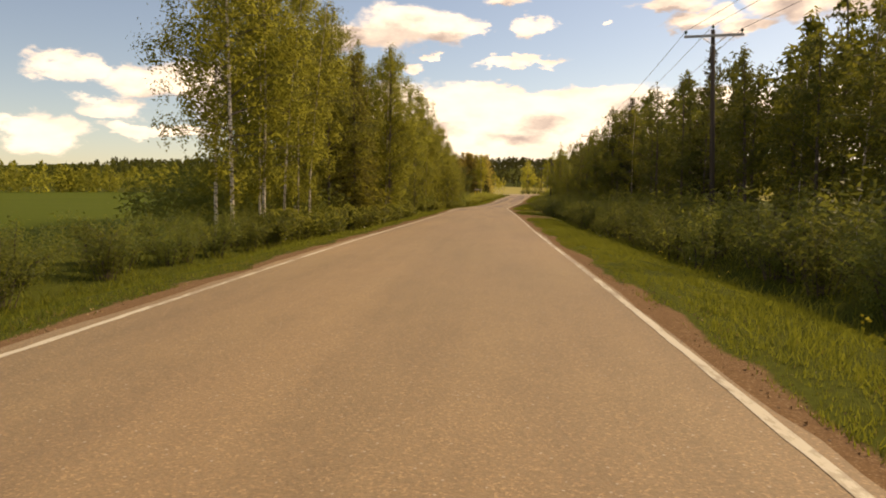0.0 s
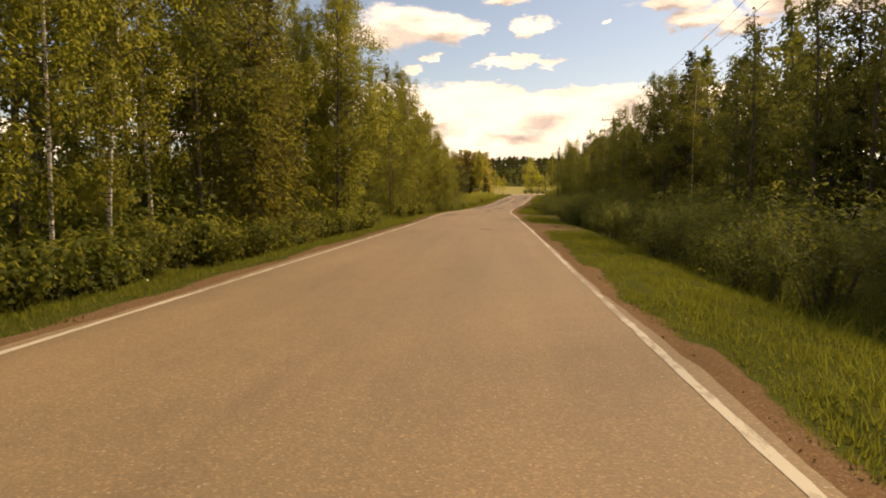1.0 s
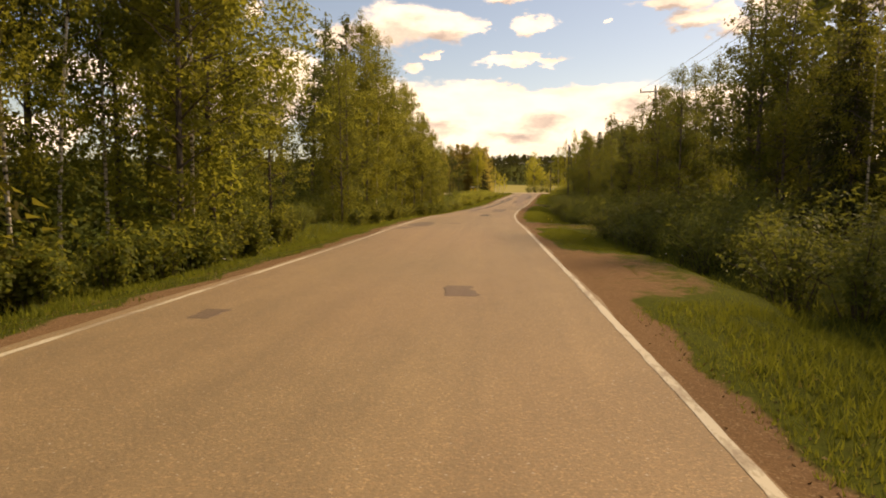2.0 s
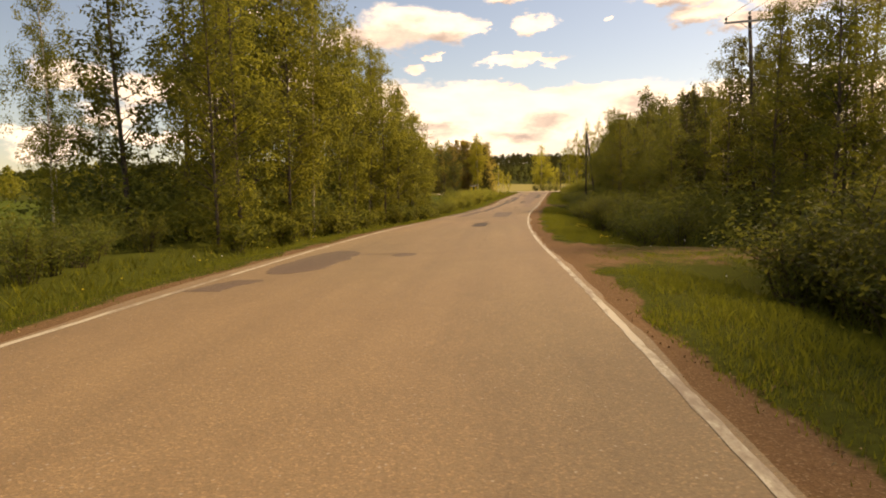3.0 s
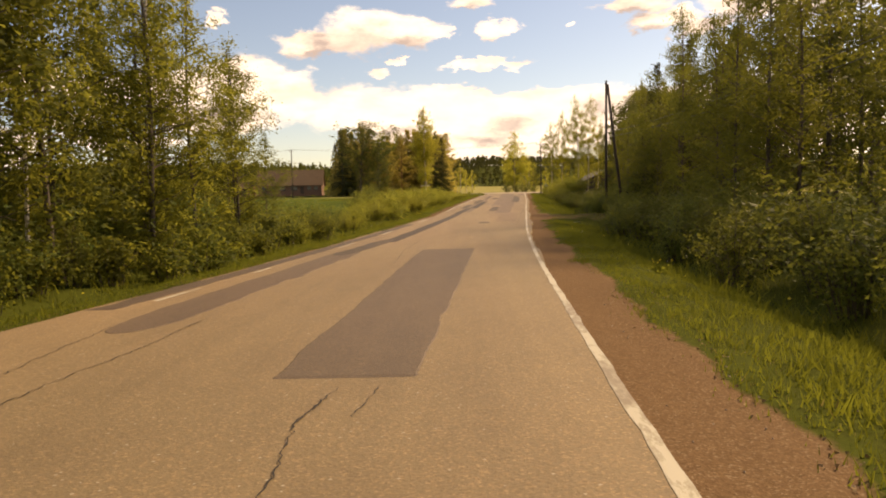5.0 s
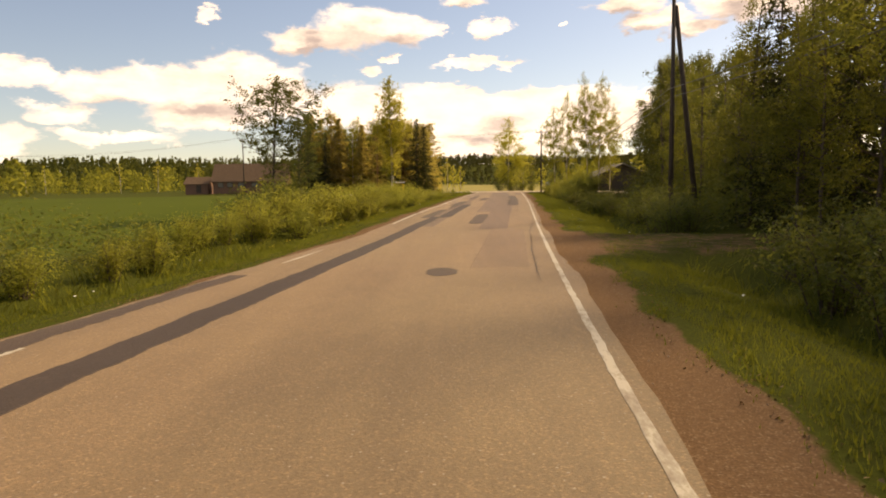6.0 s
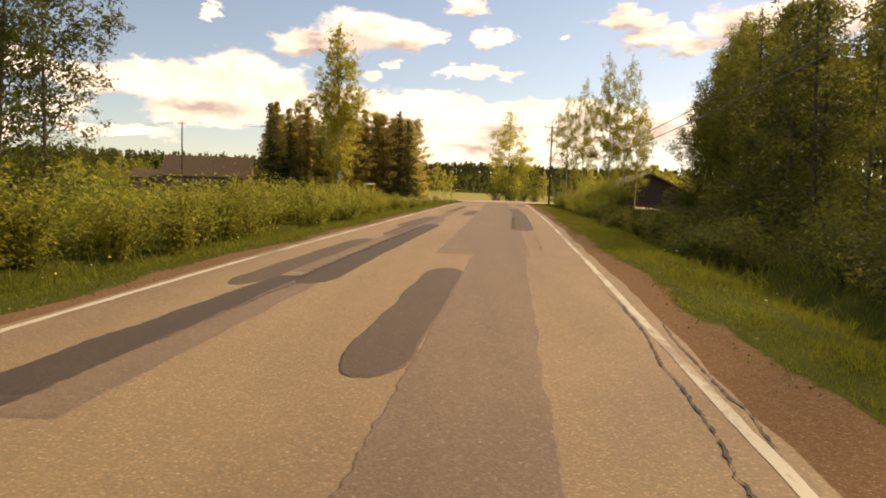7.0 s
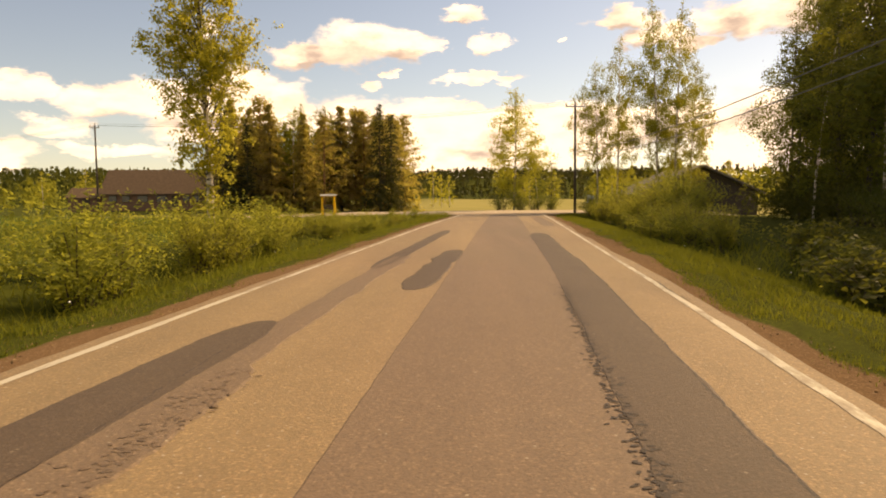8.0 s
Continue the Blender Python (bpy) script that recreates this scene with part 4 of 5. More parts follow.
# back-row alders with the shade in their leaf colour
mids = [broadleaf("alder_tree", ALDER_LABEL, 36 + i, 10.0, 2.1, 0.06, LEAF_SHADE_WOOD, BARK_DARK, n_limb=34, n_leaf=3300, size=(0.148, 0.112), clump=0.46, droop=0.35, stem=0.08, peak=0.32) for i in range(3)]
spruces = [spruce("spruce_tree", "dark green spruce with drooping branches", 51 + i, 10.0, 2.0) for i in range(2)]
shrubs = [shrub(71 + i, 2.0, 1.25, LEAF_WILLOW, 2000, (0.084, 0.050)) for i in range(5)]
hedge_shrubs = [shrub(86 + i, 2.0, 1.25, LEAF_HEDGE, 2400, (0.083, 0.052), "hedge_shrub", "bushy sunlit green shrub in the hedge beside the field") for i in range(4)]
low_shrubs = [shrub(81 + i, 1.2, 0.9, LEAF_SHADE_ALDER, 900, (0.10, 0.075), "thicket_shrub", "low dark green thicket under the trees") for i in range(3)]
used = set()


def stand(ob, u, y, scale, turn, wide=1.0, sink=0.05):
    """Sets a plant down on the land; the first one of a kind is moved, the later ones are copies."""
    p = place(u, y, -sink)
    m = Matrix.LocRotScale(p, Euler((0, 0, turn)), (scale * wide, scale * wide, scale))
    if ob.name not in used:
        used.add(ob.name)
        ob.matrix_basis = m
        return ob
    keep = ob.scale.copy()
    ob.scale = (1, 1, 1)
    made = copy_thing(ob, m)
    ob.scale = keep
    used.add(made.name)
    return made


def row(r, kinds, y0, y1, gap, u0, u1, height, wide=(0.9, 1.2)):
    """Plants along the road from y0 to y1, heights from the curve height(y)."""
    y = y0
    while y < y1:
        k = r.choice(kinds)
        stand(k, r.uniform(u0, u1), y, height(y) / 10.0 * r.uniform(0.85, 1.06), r.random() * 6.283, r.uniform(*wide))
        y += gap * r.uniform(0.6, 1.4)


def brush(rng, n_leaf):
    """Vertices and faces of one bush of loose leaves, 2 m tall."""
    lean, az = rng.random(n_leaf) ** 0.5, rng.random(n_leaf) * 6.283
    lump = 1.0 + 0.25 * np.sin(3 * az + rng.random() * 6)
    top = 2.0 * (1.05 - 0.5 * lean ** 2) * lump
    z = np.clip(top * rng.random(n_leaf) ** 0.6, 0.05, 3.0)
    c = np.stack([np.cos(az) * lean * 1.25, np.sin(az) * lean * 1.25, z], 1) + rng.normal(size=(n_leaf, 3)) * 0.08
    v, f = leaves(rng, c, 0.13, 0.068, -0.3)
    return np.asarray(v), np.asarray(f)


def undergrowth(label, seed, material, bands, n_leaf=740):
    """One mass of bushes that nobody could count: bands are (y0, y1, gap, u0, u1, height)."""
    rng = np.random.default_rng(seed)
    kinds = [brush(rng, n_leaf) for i in range(5)]
    vs, fs, n = [], [], 0
    for y0, y1, gap, u0, u1, height in bands:
        y = y0
        while y < y1:
            v, f = kinds[int(rng.integers(5))]
            a, k, w = rng.random() * 6.283, height / 2.0 * rng.uniform(0.8, 1.1), rng.uniform(1.15, 1.6)
            p = np.array(place(rng.uniform(u0, u1), y, -0.05))
            vs.append(p + k * np.stack([(v[:, 0] * math.cos(a) - v[:, 1] * math.sin(a)) * w, (v[:, 0] * math.sin(a) + v[:, 1] * math.cos(a)) * w, v[:, 2]], 1))
            fs.append(f + n)
            n += len(v)
            y += gap * rng.uniform(0.6, 1.4)
    me = mesh_from("undergrowth", np.concatenate(vs), np.concatenate(fs).tolist(), material)
    return tagged(new("undergrowth", me), label, "undergrowth", kind="stuff")


def curve(*pts):
    return lambda y: float(np.interp(y, [p[0] for p in pts], [p[1] for p in pts]))


r = random.Random(4)
# left: tall birches, a gap with the field behind, then a dense clump that thins out
for u, y, h, w in ((-8.6, 24.7, 14.5, 1.15), (-8.8, 28.6, 14.0, 1.1), (-9.2, 29.2, 13.0, 1.0), (-10.2, 26.8, 13.5, 1.2)):
    stand(r.choice(birches), u, y, h / 10, r.random() * 6, w)
left_h = curve((20, 13.5), (45, 14.5), (58, 14.8), (63, 14.6), (64.5, 11), (66.5, 8.5), (70, 7.5), (79, 9), (84, 11.5), (90, 14), (95, 17.3), (100, 15.5), (105, 15), (111, 14), (117, 12.3), (122, 10.2), (127, 9.0), (131, 7.0), (135, 4.5), (140, 4))
row(r, birches + alders[:2], 31.5, 42, 2.3, -10.8, -8.4, left_h, (0.85, 1.05))
shaded_spruce = spruce("shaded_spruce", "olive brown spruce with bare lower branches by the road", 57, 12.0, 2.3, leaf=NEEDLE_OLIVE)
for u, y, h, k in ((-8.4, 45.2, 11.5, 1.15), (-8.9, 49.0, 12.5, 1.1)):
    stand(shaded_spruce, u, y, h / 12, y, k)
row(r, alders[1::2], 43, 53, 2.5, -11.0, -9.6, left_h, (0.9, 1.1))
row(r, birches + alders[:2], 54, 68, 2.2, -10.8, -8.6, left_h, (0.85, 1.05))
row(r, mids, 33, 61, 2.0, -14.0, -11.2, left_h, (0.85, 1.05))
for u, y, h, w in ((-8.0, 58.5, 14.2, 1.15), (-8.3, 61.4, 15.2, 1.2), (-8.9, 64.0, 15.0, 1.15), (-10.6, 66.2, 14.8, 1.1), (-12.0, 64.0, 15.0, 1.2), (-8.2, 67.0, 8.4, 1.3)):
    stand(alders[int(u * 10) % 2 * 2], u, y, h / 10, y, w)
row(r, alders + birches[:1], 83, 136, 2.1, -10.6, -8.4, left_h, (0.9, 1.15))
for u, y, h, k in ((-8.6, 112.0, 12.5, 1.2), (-8.3, 115.5, 11.6, 1.25), (-8.8, 119.0, 10.8, 1.25), (-8.2, 122.5, 10.2, 1.3), (-8.7, 126.0, 9.0, 1.2), (-8.3, 129.0, 7.8, 1.2)):
    stand(alders[int(y) % 4], u, y, h / 10, y, k)
row(r, mids, 85, 128, 2.7, -14.0, -11.0, left_h, (0.95, 1.2))
for u, y, h in ((-14.8, 82.5, 10.5), (-18.5, 91.0, 10.5), (-17.5, 86.5, 9.0), (-19.0, 81.0, 9.5), (-14.5, 72.5, 9.5), (-16.5, 76.0, 9.0)):
    stand(r.choice(birches), u, y, h / 10, r.random() * 6, 0.9)
row(r, low_shrubs, 25, 68, 1.7, -8.6, -7.0, lambda y: 11, (1.0, 1.4))
row(random.Random(15), low_shrubs, 27, 62, 1.1, -7.6, -6.4, lambda y: 11.5, (1.1, 1.4))
row(r, low_shrubs, 82, 136, 1.7, -8.4, -6.8, lambda y: 11, (1.0, 1.4))
row(r, shrubs, 3, 25, 0.9, -9.4, -6.9, curve((3, 6.2), (18, 6.6), (25, 8.5)), (1.1, 1.5))
row(r, shrubs, 67, 82, 1.6, -11.0, -8.0, lambda y: 7.5, (1.1, 1.4))
row(r, shrubs, 112, 138, 1.5, -9.5, -7.2, lambda y: 8.5, (1.2, 1.5))
row(r, hedge_shrubs, 129, 147, 1.5, -10.0, -7.2, lambda y: 6.3, (1.3, 1.6))
row(r, hedge_shrubs, 147, 206, 1.15, -9.0, -6.9, curve((146, 6.5), (152, 7.2), (156, 8.6), (170, 9.3), (180, 8.6), (190, 8.0), (198, 7.2), (206, 6)), (1.2, 1.6))
row(r, hedge_shrubs, 206, 224, 1.6, -8.5, -6.3, lambda y: 4.6)
# right: willows along the ditch with mixed wood behind
row(r, shrubs, 2, 71, 1.4, 6.9, 8.8, curve((0, 9.0), (30, 9.5), (71, 9.0)), (1.1, 1.45))
for u, y, k in ((7.5, 72.2, 1.05), (8.9, 72.9, 1.15), (10.6, 73.0, 1.2), (7.3, 70.4, 1.0), (8.6, 70.8, 1.1), (10.0, 70.9, 1.15), (12.2, 72.4, 1.2), (14.0, 72.8, 1.2), (7.4, 68.6, 0.95)):
    stand(r.choice(shrubs), u, y, k, u * 2, 1.4)
wood_h = curve((10, 10.2), (60, 10.2), (74, 11.2), (80, 9.5))
# alders for the right-hand wood, whose shade is painted as darker leaves
shade_alders = alders[1::2]
row(r, mids * 2 + birches[:1], 8, 74, 2.7, 13.5, 16.0, wood_h)
row(r, woods * 3 + spruces[:1], 6, 76, 2.8, 17.0, 21.0, lambda y: wood_h(y) * 1.12)
row(r, woods, 4, 80, 3.6, 22.0, 28.0, lambda y: wood_h(y) * 1.22)
for u, y, h in ((20.0, 68.4, 13.6), (13.8, 62.5, 11.0), (16.0, 47.0, 12.0), (15.0, 98.0, 10.5), (13.2, 103.0, 8.2), (14.4, 106.0, 9.0), (13.2, 99.5, 7.6), (16.5, 95.5, 10.5), (17.0, 101.0, 11.0), (12.9, 153.5, 11.0), (14.6, 150.5, 12.5)):
    stand(r.choice(spruces), u, y, h / 10, r.random() * 6, 1.0)
row(r, shrubs, 83.5, 141, 1.5, 7.4, 9.2, curve((81, 8.5), (88, 9.6), (100, 10.2), (120, 9.6), (141, 9.5)), (1.1, 1.5))
front_h = curve((86, 7), (97, 7.5), (104, 7), (110, 6.4), (115, 6.8), (120, 9.3), (128, 10.6), (140, 11.4), (145, 11.6), (149, 9), (157, 9), (172, 8))
back_h = curve((84, 10.5), (96, 9.6), (106, 10.0), (112, 10.2), (118, 9.4), (122, 9.8), (128, 11.4), (134, 13.6), (142, 14.6), (147, 13.6), (153, 11.5), (160, 11.5), (166, 11), (175, 11.5), (186, 13))
deep_h = curve((84, 10.5), (107, 9.5), (118, 9), (126, 11), (147, 15), (160, 13.5), (175, 13), (190, 13), (203, 13.5))
row(r, shade_alders, 97, 170, 3.4, 11.6, 13.6, front_h)
row(r, mids * 2 + birches[1:2], 84, 181, 3.0, 14.8, 17.5, back_h)
row(r, woods, 84, 203, 3.8, 20.0, 25.0, deep_h)
row(r, shrubs, 152, 168, 1.4, 7.6, 9.6, curve((152, 9), (168, 8)), (1.2, 1.6))
row(r, low_shrubs, 168, 189, 1.0, 6.9, 9.0, lambda y: 9.5, (1.2, 1.6))
for u, y, h in ((12.5, 173, 10.0), (13.5, 177.5, 10.5), (15.0, 181.0, 11.5), (16.0, 185.5, 12.5)):
    stand(r.choice(mids), u, y, h / 10, y, 1.1)
for u, y, h in ((21.0, 208.5, 16.0), (23.0, 211, 17.0), (24.0, 206, 16.0), (26.0, 209, 17.0), (22.0, 203.5, 15.5), (20.5, 199, 14.5), (19.5, 194, 13.5), (23.5, 199, 15.5), (18.5, 187, 13.0), (22.5, 215.0, 16), (24.0, 219, 16), (26.0, 222, 16.5), (27.0, 216, 17), (29.0, 221, 16), (30.5, 213, 17), (26.5, 212, 16), (29.5, 207, 16), (32.5, 218, 17), (25.5, 203, 15), (35, 214, 17)):
    stand(r.choice(mids), u, y, h / 10, r.random() * 6, 1.05)
row(r, shrubs, 176, 192, 1.4, 14.0, 17.0, lambda y: 10, (1.1, 1.4))
row(r, shrubs, 188, 208, 1.3, 17.5, 21.5, lambda y: 13, (1.1, 1.4))
row(r, hedge_shrubs, 193, 206, 1.2, 7.0, 9.2, lambda y: 8.0, (1.2, 1.5))
row(r, hedge_shrubs, 206, 225, 1.4, 6.8, 10.0, lambda y: 10.5, (1.1, 1.5))
row(r, hedge_shrubs, 206, 222, 1.3, 9.0, 12.5, lambda y: 15.0, (1.0, 1.3))
undergrowth("dense green bushes under the roadside trees", 301, LEAF_WILLOW,
            [(4, 26, 1.6, -11.5, -9.0, 1.1), (28, 62, 1.3, -15.0, -10.2, 3.2), (62, 70, 2.0, -15.0, -10.5, 2.2), (67, 90, 1.8, -17.0, -11.5, 1.9), (84, 132, 1.3, -15.0, -9.6, 3.0), (132, 140, 1.9, -14.0, -10.0, 2.2), (134, 147, 1.8, -11.5, -9.0, 1.5)])
undergrowth("green bushes behind the hedge", 302, LEAF_HEDGE, [(155, 200, 1.7, -11.2, -9.0, 1.75)])
undergrowth("dense willow bushes between the ditch and the wood", 303, LEAF_WILLOW, [(2, 73, 1.8, 9.2, 12.0, 2.1), (84, 141, 2.1, 9.6, 11.6, 2.1), (150, 176, 1.5, 11.5, 15.5, 2.5)])
undergrowth("bushes behind the roadside birches, shade put into their leaf colour", 305, LEAF_SHADE_WOOD, [(41, 66, 1.3, -17.5, -14.5, 4.0), (88, 128, 1.7, -19.0, -14.5, 4.0)])
for u, y, h in ((15.6, 86.0, 11.0), (17.2, 88.4, 12.0), (13.0, 93.5, 9.5), (14.6, 91.0, 10.5), (13.4, 88.5, 9.8), (17.0, 77.0, 12.0), (17.6, 74.4, 12.0), (17.0, 79.8, 12.2), (13.8, 84.0, 10.5), (14.4, 70.0, 11.2), (13.6, 67.5, 10.4)):
    stand(r.choice(shade_alders), u, y, h / 10, y, 1.1)
for u, y, h in ((20.8, 207.0, 17.4), (20.6, 214.5, 16.0), (19.4, 201.0, 15.2)):
    stand(birches[int(y) % 4], u, y, h / 10, y, 1.1)
# wall of trees in front of the barn, shade put into its leaf colour
for u, y, h, w in ((22.9, 223.5, 15.0, 1.1), (21.9, 220.0, 12.5, 1.05), (24.8, 224.5, 18.5, 1.05), (26.8, 228.0, 19.0, 1.1), (25.2, 220.5, 18.0, 1.0), (17.2, 191.5, 13.5, 1.15), (18.8, 197.0, 14.5, 1.15), (20.3, 203.5, 16.0, 1.1), (21.8, 209.5, 16.5, 1.1), (23.4, 216.5, 17.5, 1.1)):
    stand(r.choice(shade_alders), u, y, h / 10, y, w)
# shade under the tall trees is given by the darker leaf tones
undergrowth("thicket at the foot of the tall trees, darkened by shade-toned leaves", 304, LEAF_SHADE_WOOD, [(212, 227, 1.0, 23.8, 28.0, 4.2), (217, 225, 0.9, 21.6, 23.6, 3.4), (190, 214, 1.6, 20.0, 23.0, 3.0), (178, 187, 0.8, 9.8, 12.0, 1.1), (168, 190, 1.2, 8.8, 11.5, 1.0), (174, 185, 0.7, 13.3, 16.0, 3.0)])
tall_birches = [broadleaf("tall_birch", "tall airy backlit birch with drooping light green twigs", 141 + i, 17.0, 3.8, 0.10, LEAF_AIRY, BARK_BIRCH, n_limb=70, n_leaf=14000, size=(0.15, 0.115), droop=0.85, stem=0.11, peak=0.42, steep=1.05, rough=0.5, clump=0.26, along=4.0, stray=0.25) for i in range(3)]
# birches behind the junction's pole and the one straight ahead
for u, y, h, w in ((8.3, 229.5, 13.5, 0.8), (10.3, 231, 15.5, 0.75), (13.2, 228, 18.0, 0.75), (15.2, 230, 18.5, 0.75), (17.4, 233, 14.0, 0.8)):
    stand(tall_birches[int(y) % 3], u, y, h / 17.0, r.random() * 6, w)
junction_birch = broadleaf("junction_birch", "light green birch standing alone opposite the junction", 121, 12.2, 3.1, 0.06, LEAF_POPLAR, BARK_BIRCH, n_limb=80, n_leaf=13500, size=(0.145, 0.11), droop=0.6, stem=0.08, peak=0.3, clump=0.36, along=3.0, stray=0.2)
stand(junction_birch, 1.0, 240.0, 1.04, 2.0, 1.15)
stand(birches[2], 3.6, 243.0, 0.7, 4.0, 1.2)
stand(alders[0], 5.2, 246.0, 0.6, 1.0, 1.3)
for u, y, s in ((-0.4, 239.4, 1.1), (1.6, 239.0, 1.2), (3.2, 241.0, 1.2), (5.0, 242.0, 1.1)):
    stand(shrubs[1], u, y, s, u, 1.2)
# lone airy tree over the hedge, and the bright poplar
# crown stands against the light; its darkness is put into the leaf colour
aspen = broadleaf("aspen_tree", "slender sparse aspen with dark stems above the hedge", 91, 10.0, 3.0, 0.16, LEAF_SHADE_WOOD, BARK_DARK, n_limb=84, n_leaf=8600, size=(0.125, 0.095), droop=0.05, stem=0.075, peak=0.5, steep=1.2, rough=0.3, clump=0.26, along=4.5, stray=0.35)
for u, y, k, w in ((-12.9, 167.2, 0.86, 1.25), (-11.2, 166.6, 0.64, 1.1)):
    stand(aspen, u, y, k, u * 3, w)
for u, y, k in ((-10.4, 160.0, 1.15), (-11.2, 163.0, 1.25), (-11.4, 166.0, 1.3), (-12.5, 168.5, 1.3), (-10.8, 157.5, 1.0)):
    stand(shrubs[2], u, y, k, u * 5, 1.25)
poplar = broadleaf("poplar_tree", "tall narrow sunlit poplar with yellow-green leaves", 95, 10.0, 1.5, 0.05, LEAF_POPLAR, BARK_BIRCH, n_limb=150, n_leaf=21000, size=(0.088, 0.076), droop=0.1, stem=0.10, peak=0.42, steep=1.5, clump=0.2, along=6.5, stray=0.3)
stand(poplar, -11.0, 196.5, 1.29, 0.0, 1.0)
# grove beside the farmhouse
pines = [pine("pine_tree", "reddish brown pine in the grove by the farm, sunlight in its needle colour", 61 + i, 15.0, 3.0) for i in range(2)]
grove = random.Random(12)
# spruces whose sunlit look comes from the brown needle colour
sunlit_spruces = [spruce("grove_spruce", "spruce in the grove by the farm, evening sun coloured brown into its needles", 66 + i, 14.0, 3.4, "trees by the farm", NEEDLE_SUNLIT, 0.36, 0.30) for i in range(2)]
for i in range(38):
    x, y = -30.5 + 29.0 * (i + grove.random()) / 38, grove.uniform(272, 296)
    k = sunlit_spruces[i % 2] if (x < -25 or i % 6 == 0) else grove.choice(pines * 2 + [birches[0], tall_birches[i % 3]])
    h = grove.uniform(14.5, 18.0) / (14.0 if k in sunlit_spruces else 15.0 if k in pines else 17.0 if k in tall_birches else 10.0)
    stand(k, x - float(xc(y)), y, h, grove.random() * 6, grove.uniform(1.1, 1.4))
for x, y, h in ((-2.4, 271, 15.0), (-4.0, 270, 16.5), (-27.5, 269, 17.0), (-24.0, 270, 13.5), (-22.0, 285, 15.5), (-32.5, 286, 14.5)):
    stand(spruces[1], x - float(xc(y)), y, h / 10, x, 1.1)


# ---- far woods ----
def far_tree(seed, kind, n=46):
    """Vertices and faces of a small distant tree of loose leaf clumps, 1 m tall."""
    rng = np.random.default_rng(seed)
    if kind == "spruce":
        q = rng.random(n) ** 0.8
        rad = 0.20 * (1 - q) + 0.01
        a = rng.random(n) * 6.283
        c = np.stack([np.cos(a) * rad, np.sin(a) * rad, 0.04 + 0.94 * q], 1)
        d = np.stack([np.cos(a), np.sin(a), np.full(n, -0.7)], 1)
        return leaves(rng, c, 0.22, 0.13, 0.0, d)
    n = n * 2
    q = rng.random(n)
    rad = 0.23 * np.sqrt(np.clip(np.sin(np.pi * np.clip(q * 0.9 + 0.12, 0, 1)), 0.03, 1)) * rng.uniform(0.4, 1.0, n)
    a = rng.random(n) * 6.283
    c = np.stack([np.cos(a) * rad, np.sin(a) * rad, 0.05 + 0.95 * q], 1)
    return leaves(rng, c, 0.13, 0.10, 0.2)


def far_wood(name, label, material, spots, kinds, n_leaf=46):
    """One mesh of many distant trees: spots are (x, y, height)."""
    src = [far_tree(500 + i, k, n_leaf) for i, k in enumerate(kinds)]
    src = [(np.asarray(v), np.asarray(f)) for v, f in src]
    rr = random.Random(len(spots))
    vs, fs, n = [], [], 0
    for x, y, h in spots:
        v, f = rr.choice(src)
        a = rr.random() * 6.283
        w = h * rr.uniform(0.85, 1.25)
        p = np.stack([(v[:, 0] * math.cos(a) - v[:, 1] * math.sin(a)) * w, (v[:, 0] * math.sin(a) + v[:, 1] * math.cos(a)) * w, v[:, 2] * h], 1)
        p += np.array([x, y, float(land_z(x - float(xc(y)), y)) - 0.3])
        vs.append(p)
        fs.append(f + n)
        n += len(v)
    me = mesh_from(name, np.concatenate(vs), np.concatenate(fs).tolist(), material)
    return tagged(new(name, me), label, "forest", kind="stuff")


w = random.Random(77)
ridge_spots = []
for i in range(1900):
    y = w.uniform(900, 1560)
    ridge_spots.append((w.uniform(-900, 900) * y / 1500, y, w.uniform(13, 22)))
for i in range(1500):
    ridge_spots.append((w.uniform(-420, 420), w.uniform(1300, 1560), w.uniform(11, 19)))
far_wood("ridge_forest", "dark spruce forest on the far ridge", NEEDLE_SPRUCE, ridge_spots, ["spruce"] * 5, 24)
hill_spots = []
while len(hill_spots) < 1700:
    x, y = w.uniform(-620, 10), w.uniform(520, 760)
    if 19 * math.exp(-((x + 330) / 190) ** 2 - ((y - 680) / 130) ** 2) + 10 * math.exp(-((x + 140) / 120) ** 2 - ((y - 720) / 110) ** 2) > 3:
        hill_spots.append((x, y, w.uniform(8, 13)))
far_wood("hill_forest", "dark spruce forest on the low hill", LEAF_SHADE_WOOD, hill_spots, ["spruce"] * 5, 26)
edge_spots = []
for i in range(260):
    x = w.uniform(-430, -20)
    edge_spots.append((x, 430 + 0.12 * (x + 200) + w.uniform(-14, 90), w.uniform(6, 13)))
for i in range(120):
    edge_spots.append((w.uniform(-320, -130), w.uniform(190, 420), w.uniform(5, 10)) if w.random() < 0.25 else (w.uniform(90, 300), w.uniform(480, 640), w.uniform(7, 12)))
for i in range(70):
    y = w.uniform(185, 310)
    edge_spots.append((-128 - 0.8 * (300 - y) + w.uniform(-14, 14), y, w.uniform(8, 12.5)))
for i in range(70):
    edge_spots.append((w.uniform(48, 170), w.uniform(300, 420), w.uniform(7, 13)))
far_wood("field_edge_trees", "sunlit broadleaf trees along the field's edge", LEAF_HEDGE, edge_spots, ["leaf"] * 6)
mid = random.Random(31)
far_birch = broadleaf("young_birch", "light green young birch at the field's edge", 131, 10.0, 2.6, 0.05, LEAF_POPLAR, BARK_BIRCH, n_limb=26, n_leaf=900, size=(0.34, 0.24), droop=0.4, group="field trees")
